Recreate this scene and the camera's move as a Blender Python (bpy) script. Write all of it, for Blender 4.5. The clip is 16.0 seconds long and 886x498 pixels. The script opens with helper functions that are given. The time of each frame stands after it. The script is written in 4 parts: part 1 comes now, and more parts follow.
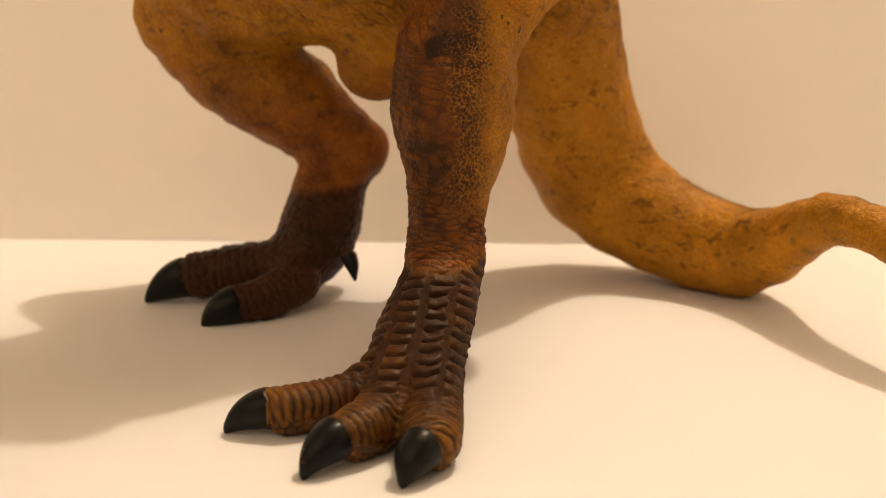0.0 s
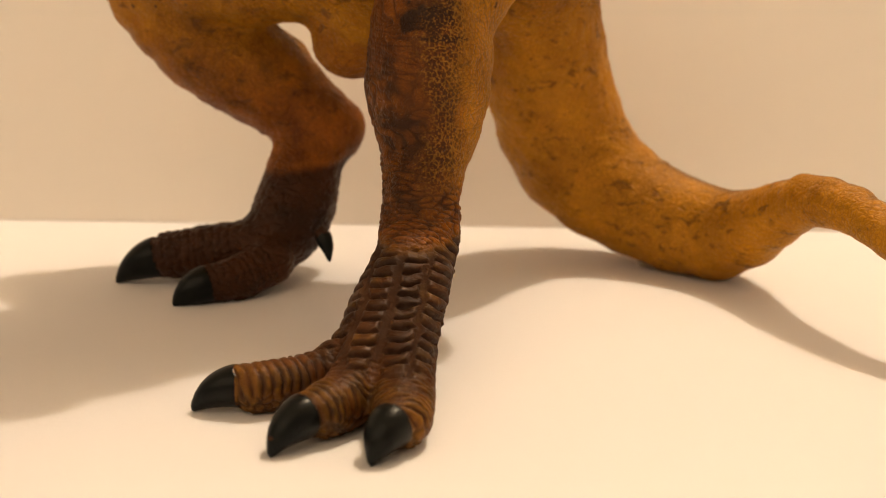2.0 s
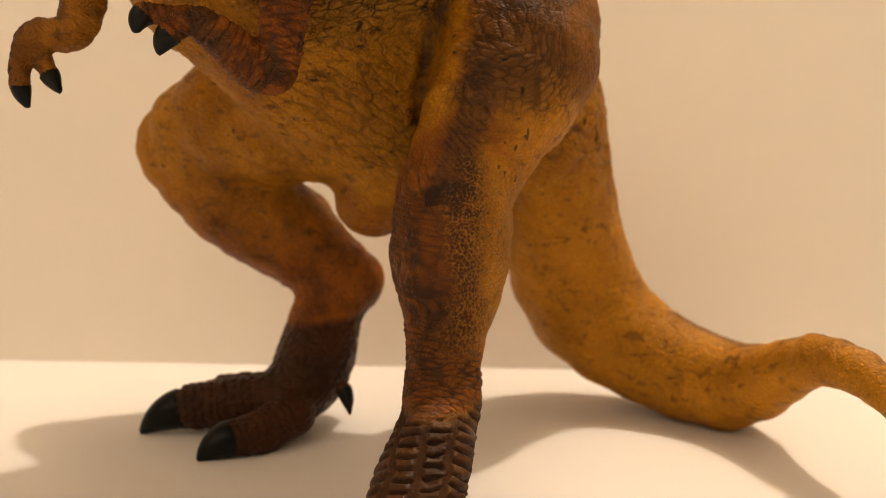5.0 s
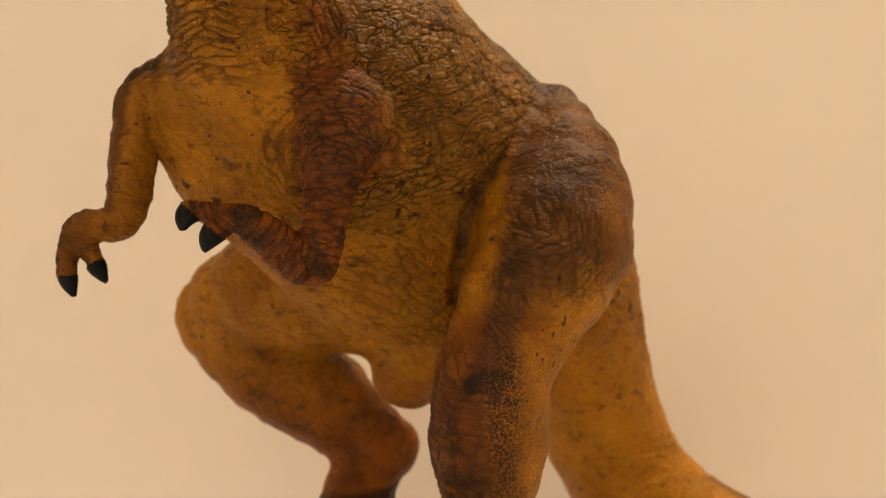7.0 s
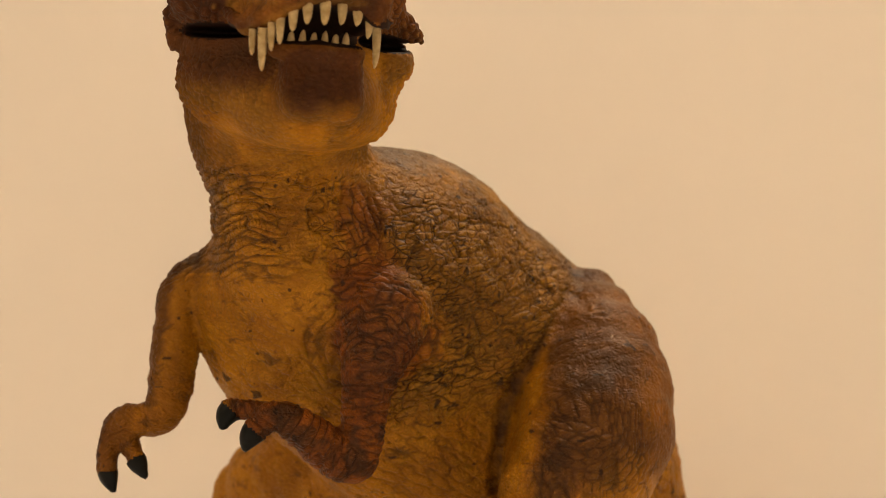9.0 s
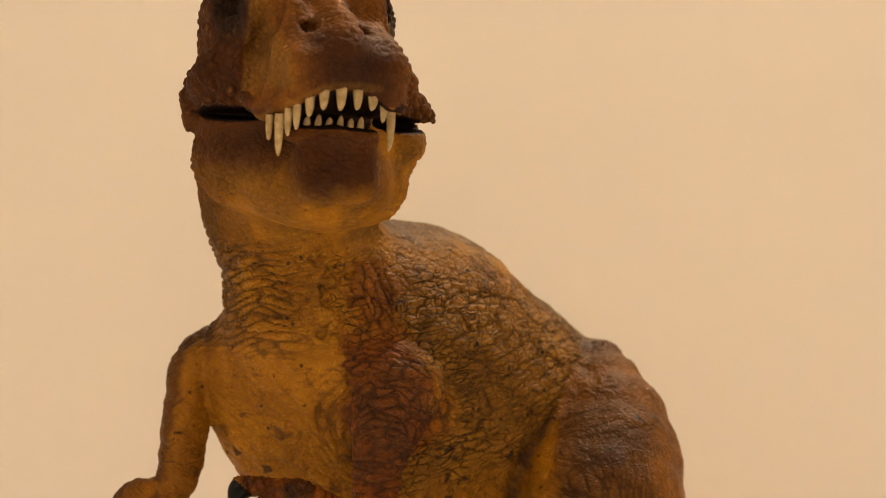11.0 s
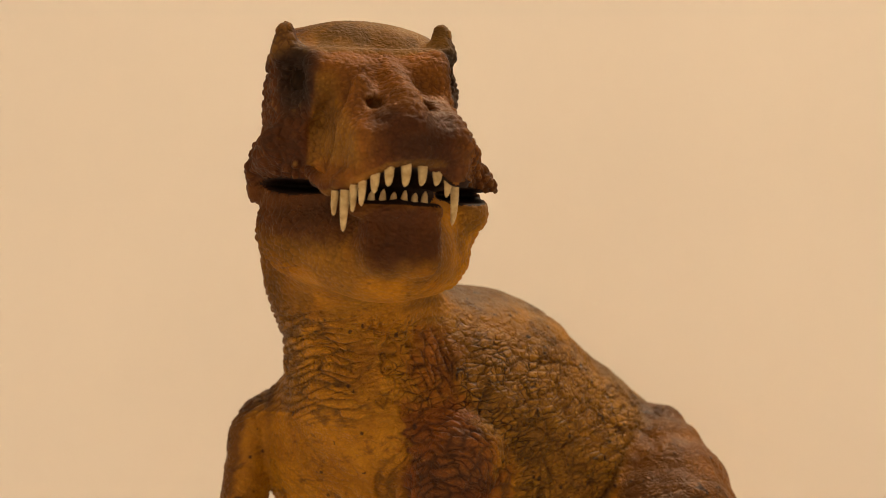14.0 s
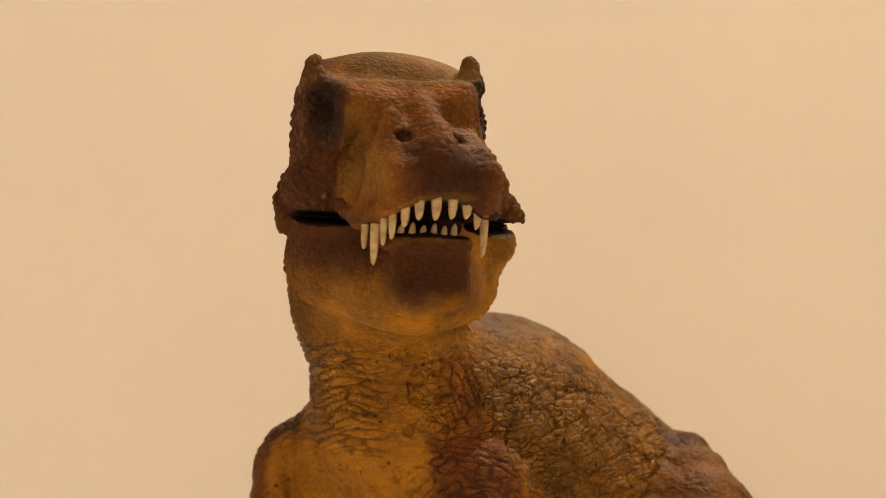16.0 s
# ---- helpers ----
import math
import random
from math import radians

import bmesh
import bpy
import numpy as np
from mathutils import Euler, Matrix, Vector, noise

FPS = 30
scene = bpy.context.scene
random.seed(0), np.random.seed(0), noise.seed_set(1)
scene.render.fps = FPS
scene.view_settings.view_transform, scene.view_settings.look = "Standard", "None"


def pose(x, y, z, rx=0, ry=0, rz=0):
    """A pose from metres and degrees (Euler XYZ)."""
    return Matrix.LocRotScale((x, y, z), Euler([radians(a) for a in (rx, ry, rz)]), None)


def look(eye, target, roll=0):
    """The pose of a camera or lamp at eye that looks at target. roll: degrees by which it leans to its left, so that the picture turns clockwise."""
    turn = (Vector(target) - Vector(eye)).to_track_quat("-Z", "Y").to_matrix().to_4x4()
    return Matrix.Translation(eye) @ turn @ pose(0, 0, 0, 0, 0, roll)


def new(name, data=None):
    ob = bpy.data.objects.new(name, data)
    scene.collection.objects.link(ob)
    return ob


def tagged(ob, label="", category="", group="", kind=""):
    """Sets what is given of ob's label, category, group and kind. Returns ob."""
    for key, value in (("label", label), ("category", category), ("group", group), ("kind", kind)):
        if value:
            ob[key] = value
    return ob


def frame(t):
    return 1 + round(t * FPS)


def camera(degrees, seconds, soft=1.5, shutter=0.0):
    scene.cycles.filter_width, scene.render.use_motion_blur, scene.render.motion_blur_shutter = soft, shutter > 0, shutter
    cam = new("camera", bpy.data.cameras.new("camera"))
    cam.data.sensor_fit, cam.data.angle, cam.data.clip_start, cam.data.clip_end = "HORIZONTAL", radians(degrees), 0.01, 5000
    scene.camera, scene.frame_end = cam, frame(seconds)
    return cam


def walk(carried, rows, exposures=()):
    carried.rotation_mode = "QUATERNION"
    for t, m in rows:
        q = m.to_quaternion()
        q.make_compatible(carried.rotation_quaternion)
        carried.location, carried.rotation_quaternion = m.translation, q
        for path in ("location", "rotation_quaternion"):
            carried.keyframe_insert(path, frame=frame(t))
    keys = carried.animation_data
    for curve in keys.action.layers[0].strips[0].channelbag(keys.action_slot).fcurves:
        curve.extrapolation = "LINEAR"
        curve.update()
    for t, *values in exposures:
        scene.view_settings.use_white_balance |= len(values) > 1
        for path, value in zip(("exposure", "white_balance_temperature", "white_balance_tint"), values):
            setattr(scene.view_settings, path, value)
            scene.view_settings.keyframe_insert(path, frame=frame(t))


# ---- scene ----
# ---- camera ----
# seconds, place in metres, turn to the left, tilt up and lean in degrees
CAM = [
    (0.0, 0.0230, -0.1532, 0.0697, 0.95, -12.79, 0.31),
    (0.5, 0.0235, -0.1528, 0.0686, 0.99, -13.00, 0.49),
    (1.0, 0.0236, -0.1525, 0.0667, 0.18, -14.85, 0.38),
    (1.5, 0.0234, -0.1519, 0.0667, 0.08, -14.70, 0.55),
    (2.0, 0.0248, -0.1509, 0.0663, 0.12, -13.12, 0.79),
    (2.5, 0.0247, -0.1516, 0.0667, 0.40, -12.79, 0.60),
    (3.0, 0.0245, -0.1526, 0.0681, 0.42, -12.70, 0.63),
    (3.5, 0.0238, -0.1527, 0.0710, -0.19, -11.72, 0.80),
    (4.0, 0.0228, -0.1535, 0.0740, -0.59, -9.95, 0.99),
    (4.2, 0.0224, -0.1541, 0.0752, -0.46, -9.83, 1.03),
    (6.3, 0.0175, -0.1560, 0.0912, 0.66, -4.62, 0.55),
    (6.5, 0.0176, -0.1561, 0.0931, 0.71, -4.39, 0.51),
    (7.0, 0.0162, -0.1563, 0.0994, 1.13, -3.75, 0.50),
    (7.5, 0.0141, -0.1563, 0.1018, 1.13, -2.13, 0.39),
    (8.0, 0.0131, -0.1564, 0.1045, 1.34, -0.35, 0.19),
    (8.5, 0.0137, -0.1566, 0.1074, 2.05, 1.36, -0.15),
    (9.0, 0.0146, -0.1572, 0.1120, 2.71, 2.72, -0.05),
    (9.5, 0.0146, -0.1574, 0.1136, 2.44, 3.78, -0.00),
    (10.0, 0.0136, -0.1582, 0.1161, 2.52, 4.34, -0.08),
    (10.2, 0.0130, -0.1583, 0.1166, 2.48, 4.63, -0.10),
    (12.3, 0.0116, -0.1607, 0.1190, 3.40, 5.25, -0.01),
    (12.5, 0.0125, -0.1598, 0.1190, 4.01, 5.75, 0.13),
    (13.0, 0.0121, -0.1594, 0.1197, 4.48, 5.88, 0.43),
    (13.5, 0.0105, -0.1608, 0.1220, 4.37, 6.35, 0.15),
    (14.0, 0.0094, -0.1599, 0.1248, 4.96, 6.55, 0.37),
    (14.5, 0.0088, -0.1592, 0.1250, 5.23, 6.28, 0.38),
    (15.0, 0.0089, -0.1597, 0.1257, 5.32, 6.35, 0.33),
    (15.5, 0.0077, -0.1604, 0.1275, 5.74, 6.67, 0.42),
    (16.0, 0.0064, -0.1605, 0.1285, 5.52, 7.04, 0.42),
]


def eye_pose(x, y, z, turn, tilt, lean):
    a, b = radians(turn), radians(tilt)
    ahead = Vector((-math.sin(a) * math.cos(b), math.cos(a) * math.cos(b), math.sin(b)))
    return look((x, y, z), Vector((x, y, z)) + ahead, lean)


cam = camera(42.80, 16.0, soft=0.8)
cam.data.dof.use_dof, cam.data.dof.focus_distance, cam.data.dof.aperture_fstop = True, 0.198, 20.0
walk(cam, [(t, eye_pose(*row)) for t, *row in CAM])

# ---- light ----
world = bpy.data.worlds.new("room_air")
world.use_nodes = True
world.node_tree.nodes["Background"].inputs["Color"].default_value = (1.0, 0.82, 0.6, 1)
world.node_tree.nodes["Background"].inputs["Strength"].default_value = 0.05
scene.world = world

bulb = bpy.data.lights.new("ceiling_bulb", "POINT")
bulb.energy, bulb.shadow_soft_size, bulb.color = 104.0, 0.040, (1.0, 0.83, 0.62)
lamp = new("ceiling_bulb", bulb)
lamp.location = (0.71, 0.84, 2.30)
# Unseen soft fill from the front, added to brighten the backdrop and figurine.
glow = bpy.data.lights.new("front_fill", "AREA")
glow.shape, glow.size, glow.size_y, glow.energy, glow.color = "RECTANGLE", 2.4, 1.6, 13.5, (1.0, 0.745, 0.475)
front_fill = new("front_fill", glow)
front_fill.matrix_world = look((-0.85, -1.40, 1.40), (0.0, 0.1, 0.15))
scene.view_settings.exposure = 0.15


# ---- materials ----
def material(name):
    m = bpy.data.materials.new(name)
    m.use_nodes = True
    return m, m.node_tree.nodes, m.node_tree.links, m.node_tree.nodes["Principled BSDF"]


def node(nodes, kind, **inputs):
    n = nodes.new(kind)
    for key, value in inputs.items():
        n.inputs[key.replace("_", " ")].default_value = value
    return n


def ramp(nodes, stops):
    n = nodes.new("ShaderNodeValToRGB")
    el = n.color_ramp.elements
    while len(el) < len(stops):
        el.new(0.5)
    for e, (at, colour) in zip(el, stops):
        e.position, e.color = at, (*colour, 1)
    return n


def mixed(nodes, links, fac, a, b, how="MIX"):
    n = nodes.new("ShaderNodeMix")
    n.data_type, n.blend_type = "RGBA", how
    for slot, value in ((0, fac), (6, a), (7, b)):
        if hasattr(value, "is_linked"):
            links.new(value, n.inputs[slot])
        elif slot:
            n.inputs[slot].default_value = (*value, 1)
        else:
            n.inputs[slot].default_value = value
    return n.outputs[2]


def plain_surface(name, low, high, grain, bump, rough):
    m, nodes, links, bsdf = material(name)
    co = nodes.new("ShaderNodeTexCoord")
    big = node(nodes, "ShaderNodeTexNoise", Scale=7.0, Detail=4.0)
    fine = node(nodes, "ShaderNodeTexNoise", Scale=grain, Detail=6.0)
    for n in (big, fine):
        links.new(co.outputs["Object"], n.inputs["Vector"])
    r = ramp(nodes, [(0.3, low), (0.7, high)])
    links.new(big.outputs["Fac"], r.inputs[0])
    links.new(r.outputs[0], bsdf.inputs["Base Color"])
    b = node(nodes, "ShaderNodeBump", Strength=bump, Distance=0.0004)
    links.new(fine.outputs["Fac"], b.inputs["Height"])
    links.new(b.outputs[0], bsdf.inputs["Normal"])
    bsdf.inputs["Roughness"].default_value = rough
    return m


PAPER = plain_surface("white_card", (0.78, 0.768, 0.800), (0.82, 0.808, 0.84), 900, 0.12, 0.75)
WALL = plain_surface("matt_cream_wall", (0.83, 0.785, 0.735), (0.86, 0.815, 0.765), 160, 0.15, 0.85)
ROOM = plain_surface("dull_room_paint", (0.36, 0.34, 0.31), (0.42, 0.39, 0.36), 160, 0.15, 0.9)
# Unseen ceiling kept bright, so that its bounce fills the floor shadows.
CEILING = plain_surface("warm_white_ceiling_paint", (0.80, 0.68, 0.50), (0.84, 0.72, 0.54), 160, 0.15, 0.9)
CRUMB = plain_surface("brown_crumb", (0.25, 0.15, 0.07), (0.4, 0.27, 0.13), 2000, 0.4, 0.8)

def skin_material():
    m, nodes, links, bsdf = material("painted_reptile_skin")
    co = nodes.new("ShaderNodeTexCoord").outputs["Object"]

    def attr(name):
        n = nodes.new("ShaderNodeAttribute")
        n.attribute_name = name
        return n.outputs["Fac"]

    def maths(how, a, b):
        n = nodes.new("ShaderNodeMath")
        n.operation = how
        for slot, v in enumerate((a, b)):
            if hasattr(v, "is_linked"):
                links.new(v, n.inputs[slot])
            else:
                n.inputs[slot].default_value = v
        return n.outputs[0]

    def noise_at(scale, detail, rough=0.5, where=co):
        n = node(nodes, "ShaderNodeTexNoise", Scale=scale, Detail=detail, Roughness=rough)
        links.new(where, n.inputs["Vector"])
        return n

    def scaled(where, x, y, z):
        n = nodes.new("ShaderNodeVectorMath")
        n.operation = "MULTIPLY"
        links.new(where, n.inputs[0])
        n.inputs[1].default_value = (x, y, z)
        return n.outputs[0]

    def net(where, scale, width, puff):
        """A random net of swollen cells: the dark creases between them, and their height."""
        n = node(nodes, "ShaderNodeTexVoronoi", Scale=scale, Randomness=0.95)
        n.feature = "DISTANCE_TO_EDGE"
        links.new(where, n.inputs["Vector"])
        out = []
        for w in (width, puff):
            r = ramp(nodes, [(0.0, (1, 1, 1)), (w, (0, 0, 0))])
            r.color_ramp.interpolation = "EASE"
            links.new(n.outputs["Distance"], r.inputs[0])
            out.append(r.outputs[0])
        return out

    blotch, fine, warp, patch = noise_at(75, 6, 0.65), noise_at(1100, 5), noise_at(210, 4), noise_at(190, 4, 0.6)
    bent = nodes.new("ShaderNodeMixRGB")
    bent.blend_type = "LINEAR_LIGHT"
    bent.inputs[0].default_value = 0.0028
    links.new(co, bent.inputs[1])
    links.new(warp.outputs["Color"], bent.inputs[2])
    bent = bent.outputs[0]
    eased = mixed(nodes, links, 0.6, bent, co)
    soft = ramp(nodes, [(0.36, (0.6, 0.6, 0.6)), (0.6, (1, 1, 1))])
    links.new(patch.outputs["Fac"], soft.inputs[0])
    line, swell = net(scaled(bent, 0.7, 0.7, 1.0), 1150, 0.16, 0.4)
    # leathery flank: long cells that cross, each set fading in and out
    gate_a, gate_b = ramp(nodes, [(0.36, (0.25, 0.25, 0.25)), (0.56, (1, 1, 1))]), ramp(nodes, [(0.44, (0, 0, 0)), (0.60, (1, 1, 1))])
    links.new(noise_at(150, 3, 0.6).outputs["Fac"], gate_a.inputs[0])
    links.new(noise_at(120, 3, 0.6, scaled(co, 1.0, 1.3, 0.8)).outputs["Fac"], gate_b.inputs[0])
    tilted = nodes.new("ShaderNodeMapping")
    tilted.inputs["Rotation"].default_value = (0, radians(14), 0)
    links.new(eased, tilted.inputs["Vector"])
    fold_a, puff_a = net(scaled(tilted.outputs[0], 0.27, 0.36, 0.74), 1000, 0.085, 0.35)
    fold_b, puff_b = net(scaled(tilted.outputs[0], 0.52, 0.40, 0.22), 1000, 0.07, 0.35)
    fold = maths("MAXIMUM", maths("MULTIPLY", fold_a, gate_a.outputs[0]), maths("MULTIPLY", maths("MULTIPLY", fold_b, gate_b.outputs[0]), 0.85))
    fold = maths("MULTIPLY", fold, attr("leather"))
    crease = maths("MULTIPLY", attr("wash"), soft.outputs[0])
    crease = maths("MAXIMUM", crease, maths("MULTIPLY", fold, 0.88))
    crease = maths("MAXIMUM", crease, maths("MULTIPLY", maths("MULTIPLY", line, attr("fine")), 0.5))
    swell = maths("MULTIPLY", swell, attr("fine"))
    dent = maths("ADD", maths("MULTIPLY", maths("ADD", puff_a, maths("MULTIPLY", puff_b, gate_b.outputs[0])), maths("MULTIPLY", attr("leather"), 0.5)), fold)

    paints = {
        "ochre": ((0.265, 0.101, 0.0026), (0.475, 0.206, 0.0055)),
        "olive": ((0.088, 0.045, 0.0080), (0.175, 0.095, 0.0170)),
        "russet": ((0.092, 0.021, 0.0022), (0.300, 0.080, 0.0045)),
        "plum": ((0.030, 0.0125, 0.0045), (0.090, 0.038, 0.0120)),
        "umber": ((0.028, 0.0075, 0.0016), (0.100, 0.027, 0.0040)),
        "gold": ((0.340, 0.140, 0.0040), (0.570, 0.250, 0.0080)),
        "tan": ((0.175, 0.080, 0.0090), (0.350, 0.168, 0.0200)),
        "near_black": ((0.012, 0.007, 0.004), (0.022, 0.012, 0.007)),
    }
    c = None
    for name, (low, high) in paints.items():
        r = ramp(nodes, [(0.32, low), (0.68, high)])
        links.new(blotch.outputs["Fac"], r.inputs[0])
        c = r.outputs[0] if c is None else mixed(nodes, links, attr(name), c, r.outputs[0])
    dash = ramp(nodes, [(0.57, (0, 0, 0)), (0.68, (1, 1, 1))])
    links.new(noise_at(430, 3, 0.6, scaled(bent, 0.45, 0.45, 1.0)).outputs["Fac"], dash.inputs[0])
    c = mixed(nodes, links, maths("MULTIPLY", maths("MULTIPLY", dash.outputs[0], attr("dashes")), 0.6), c, (0.060, 0.022, 0.004))
    # fine spatter of darker paint, then the dark wash lying in the creases
    spat = ramp(nodes, [(0.60, (0, 0, 0)), (0.72, (1, 1, 1))])
    links.new(noise_at(420, 5, 0.6).outputs["Fac"], spat.inputs[0])
    c = mixed(nodes, links, maths("MULTIPLY", spat.outputs[0], 0.45), c, (0.05, 0.020, 0.006))
    c = mixed(nodes, links, maths("MINIMUM", crease, 0.93), c, (0.026, 0.0095, 0.0026))
    links.new(c, bsdf.inputs["Base Color"])
    b1 = node(nodes, "ShaderNodeBump", Strength=0.7, Distance=0.0004)
    b1.invert = True
    links.new(swell, b1.inputs["Height"])
    b2 = node(nodes, "ShaderNodeBump", Strength=0.22, Distance=0.0003)
    links.new(fine.outputs["Fac"], b2.inputs["Height"])
    b3 = node(nodes, "ShaderNodeBump", Strength=0.95, Distance=0.00055)
    b3.invert = True
    links.new(dent, b3.inputs["Height"])
    links.new(b1.outputs[0], b3.inputs["Normal"])
    links.new(b3.outputs[0], b2.inputs["Normal"])
    links.new(b2.outputs[0], bsdf.inputs["Normal"])
    shine = ramp(nodes, [(0.3, (0.38, 0.38, 0.38)), (0.7, (0.62, 0.62, 0.62))])
    links.new(patch.outputs["Fac"], shine.inputs[0])
    gloss = maths("SUBTRACT", shine.outputs[0], maths("MULTIPLY", attr("umber"), 0.02))
    gloss = maths("ADD", gloss, maths("MULTIPLY", attr("matt"), 0.18))
    links.new(gloss, bsdf.inputs["Roughness"])
    bsdf.inputs["Specular IOR Level"].default_value = 0.17
    return m


def glossy(name, low, high, rough, scale=300.0, shine=0.14):
    m, nodes, links, bsdf = material(name)
    co = nodes.new("ShaderNodeTexCoord")
    n = node(nodes, "ShaderNodeTexNoise", Scale=scale, Detail=5.0)
    links.new(co.outputs["Object"], n.inputs["Vector"])
    r = ramp(nodes, [(0.3, low), (0.7, high)])
    links.new(n.outputs["Fac"], r.inputs[0])
    links.new(r.outputs[0], bsdf.inputs["Base Color"])
    bsdf.inputs["Roughness"].default_value = rough
    bsdf.inputs["Specular IOR Level"].default_value = shine
    return m


SKIN = skin_material()
CLAW = glossy("black_claw_paint", (0.004, 0.0045, 0.0045), (0.008, 0.009, 0.008), 0.30)
TOOTH = glossy("ivory_tooth_paint", (0.36, 0.25, 0.10), (0.60, 0.46, 0.24), 0.35, 900.0)
MOUTH = glossy("dark_mouth_paint", (0.010, 0.005, 0.003), (0.026, 0.011, 0.006), 0.65)
# Eye paint near black: the sockets' shade is put into its colour.
EYE = glossy("dark_eye_paint", (0.010, 0.006, 0.003), (0.022, 0.011, 0.005), 0.7, 900.0, 0.05)


# ---- the room ----
def slab(name, x0, x1, y0, y1, z0, z1, mat, label, category):
    bm = bmesh.new()
    bmesh.ops.create_cube(bm, size=1.0)
    bmesh.ops.scale(bm, verts=bm.verts, vec=(x1 - x0, y1 - y0, z1 - z0))
    bmesh.ops.translate(bm, verts=bm.verts, vec=((x0 + x1) / 2, (y0 + y1) / 2, (z0 + z1) / 2))
    me = bpy.data.meshes.new(name)
    bm.to_mesh(me)
    bm.free()
    me.materials.append(mat)
    return tagged(new(name, me), label, category, kind="structure")


# Room walls and ceiling are unseen, added to bounce lamp light onto the card.
WALL_Y, BACK, FRONT, SIDE, TOP = 0.162, 1.6, -3.2, 2.0, 2.45
slab("floor", -SIDE, SIDE, FRONT, BACK, -0.02, 0.0, PAPER, "smooth white card surface under the figurine", "surface")
slab("wall_north", -SIDE - 0.05, SIDE + 0.05, BACK, BACK + 0.05, -0.02, TOP, ROOM, "unseen dull beige room wall", "wall")
# the cream card leans back, so the bulb behind still lights the floor at its foot
card = slab("backdrop", -1.2, 1.2, 0.0, 0.004, 0.0, 0.6, WALL, "plain matt cream card leaning back behind the figurine", "backdrop")
card.location, card.rotation_euler = (0, WALL_Y, 0.0002), (radians(-26), 0, 0)
slab("wall_south", -SIDE - 0.05, SIDE + 0.05, FRONT - 0.05, FRONT, -0.02, TOP, ROOM, "unseen dull beige room wall", "wall")
slab("wall_west", -SIDE - 0.05, -SIDE, FRONT, BACK, -0.02, TOP, ROOM, "unseen dull beige room wall", "wall")
slab("wall_east", SIDE, SIDE + 0.05, FRONT, BACK, -0.02, TOP, ROOM, "unseen dull beige room wall", "wall")
slab("ceiling", -SIDE - 0.05, SIDE + 0.05, FRONT - 0.05, BACK + 0.05, TOP, TOP + 0.05, CEILING, "unseen warm white ceiling that bounces light down", "ceiling")


# ---- sculpting tools: a distance field in millimetres, turned into one skin ----
def bowed(nodes):
    """The nodes with one more between each two, on a smooth curve through them."""
    n = np.array(nodes, float)
    out = [n[0]]
    for k in range(len(n) - 1):
        a, b, c, d = n[max(k - 1, 0)], n[k], n[k + 1], n[min(k + 2, len(n) - 1)]
        out += [(9 * (b + c) - a - d) / 16, c]
    return np.array(out)


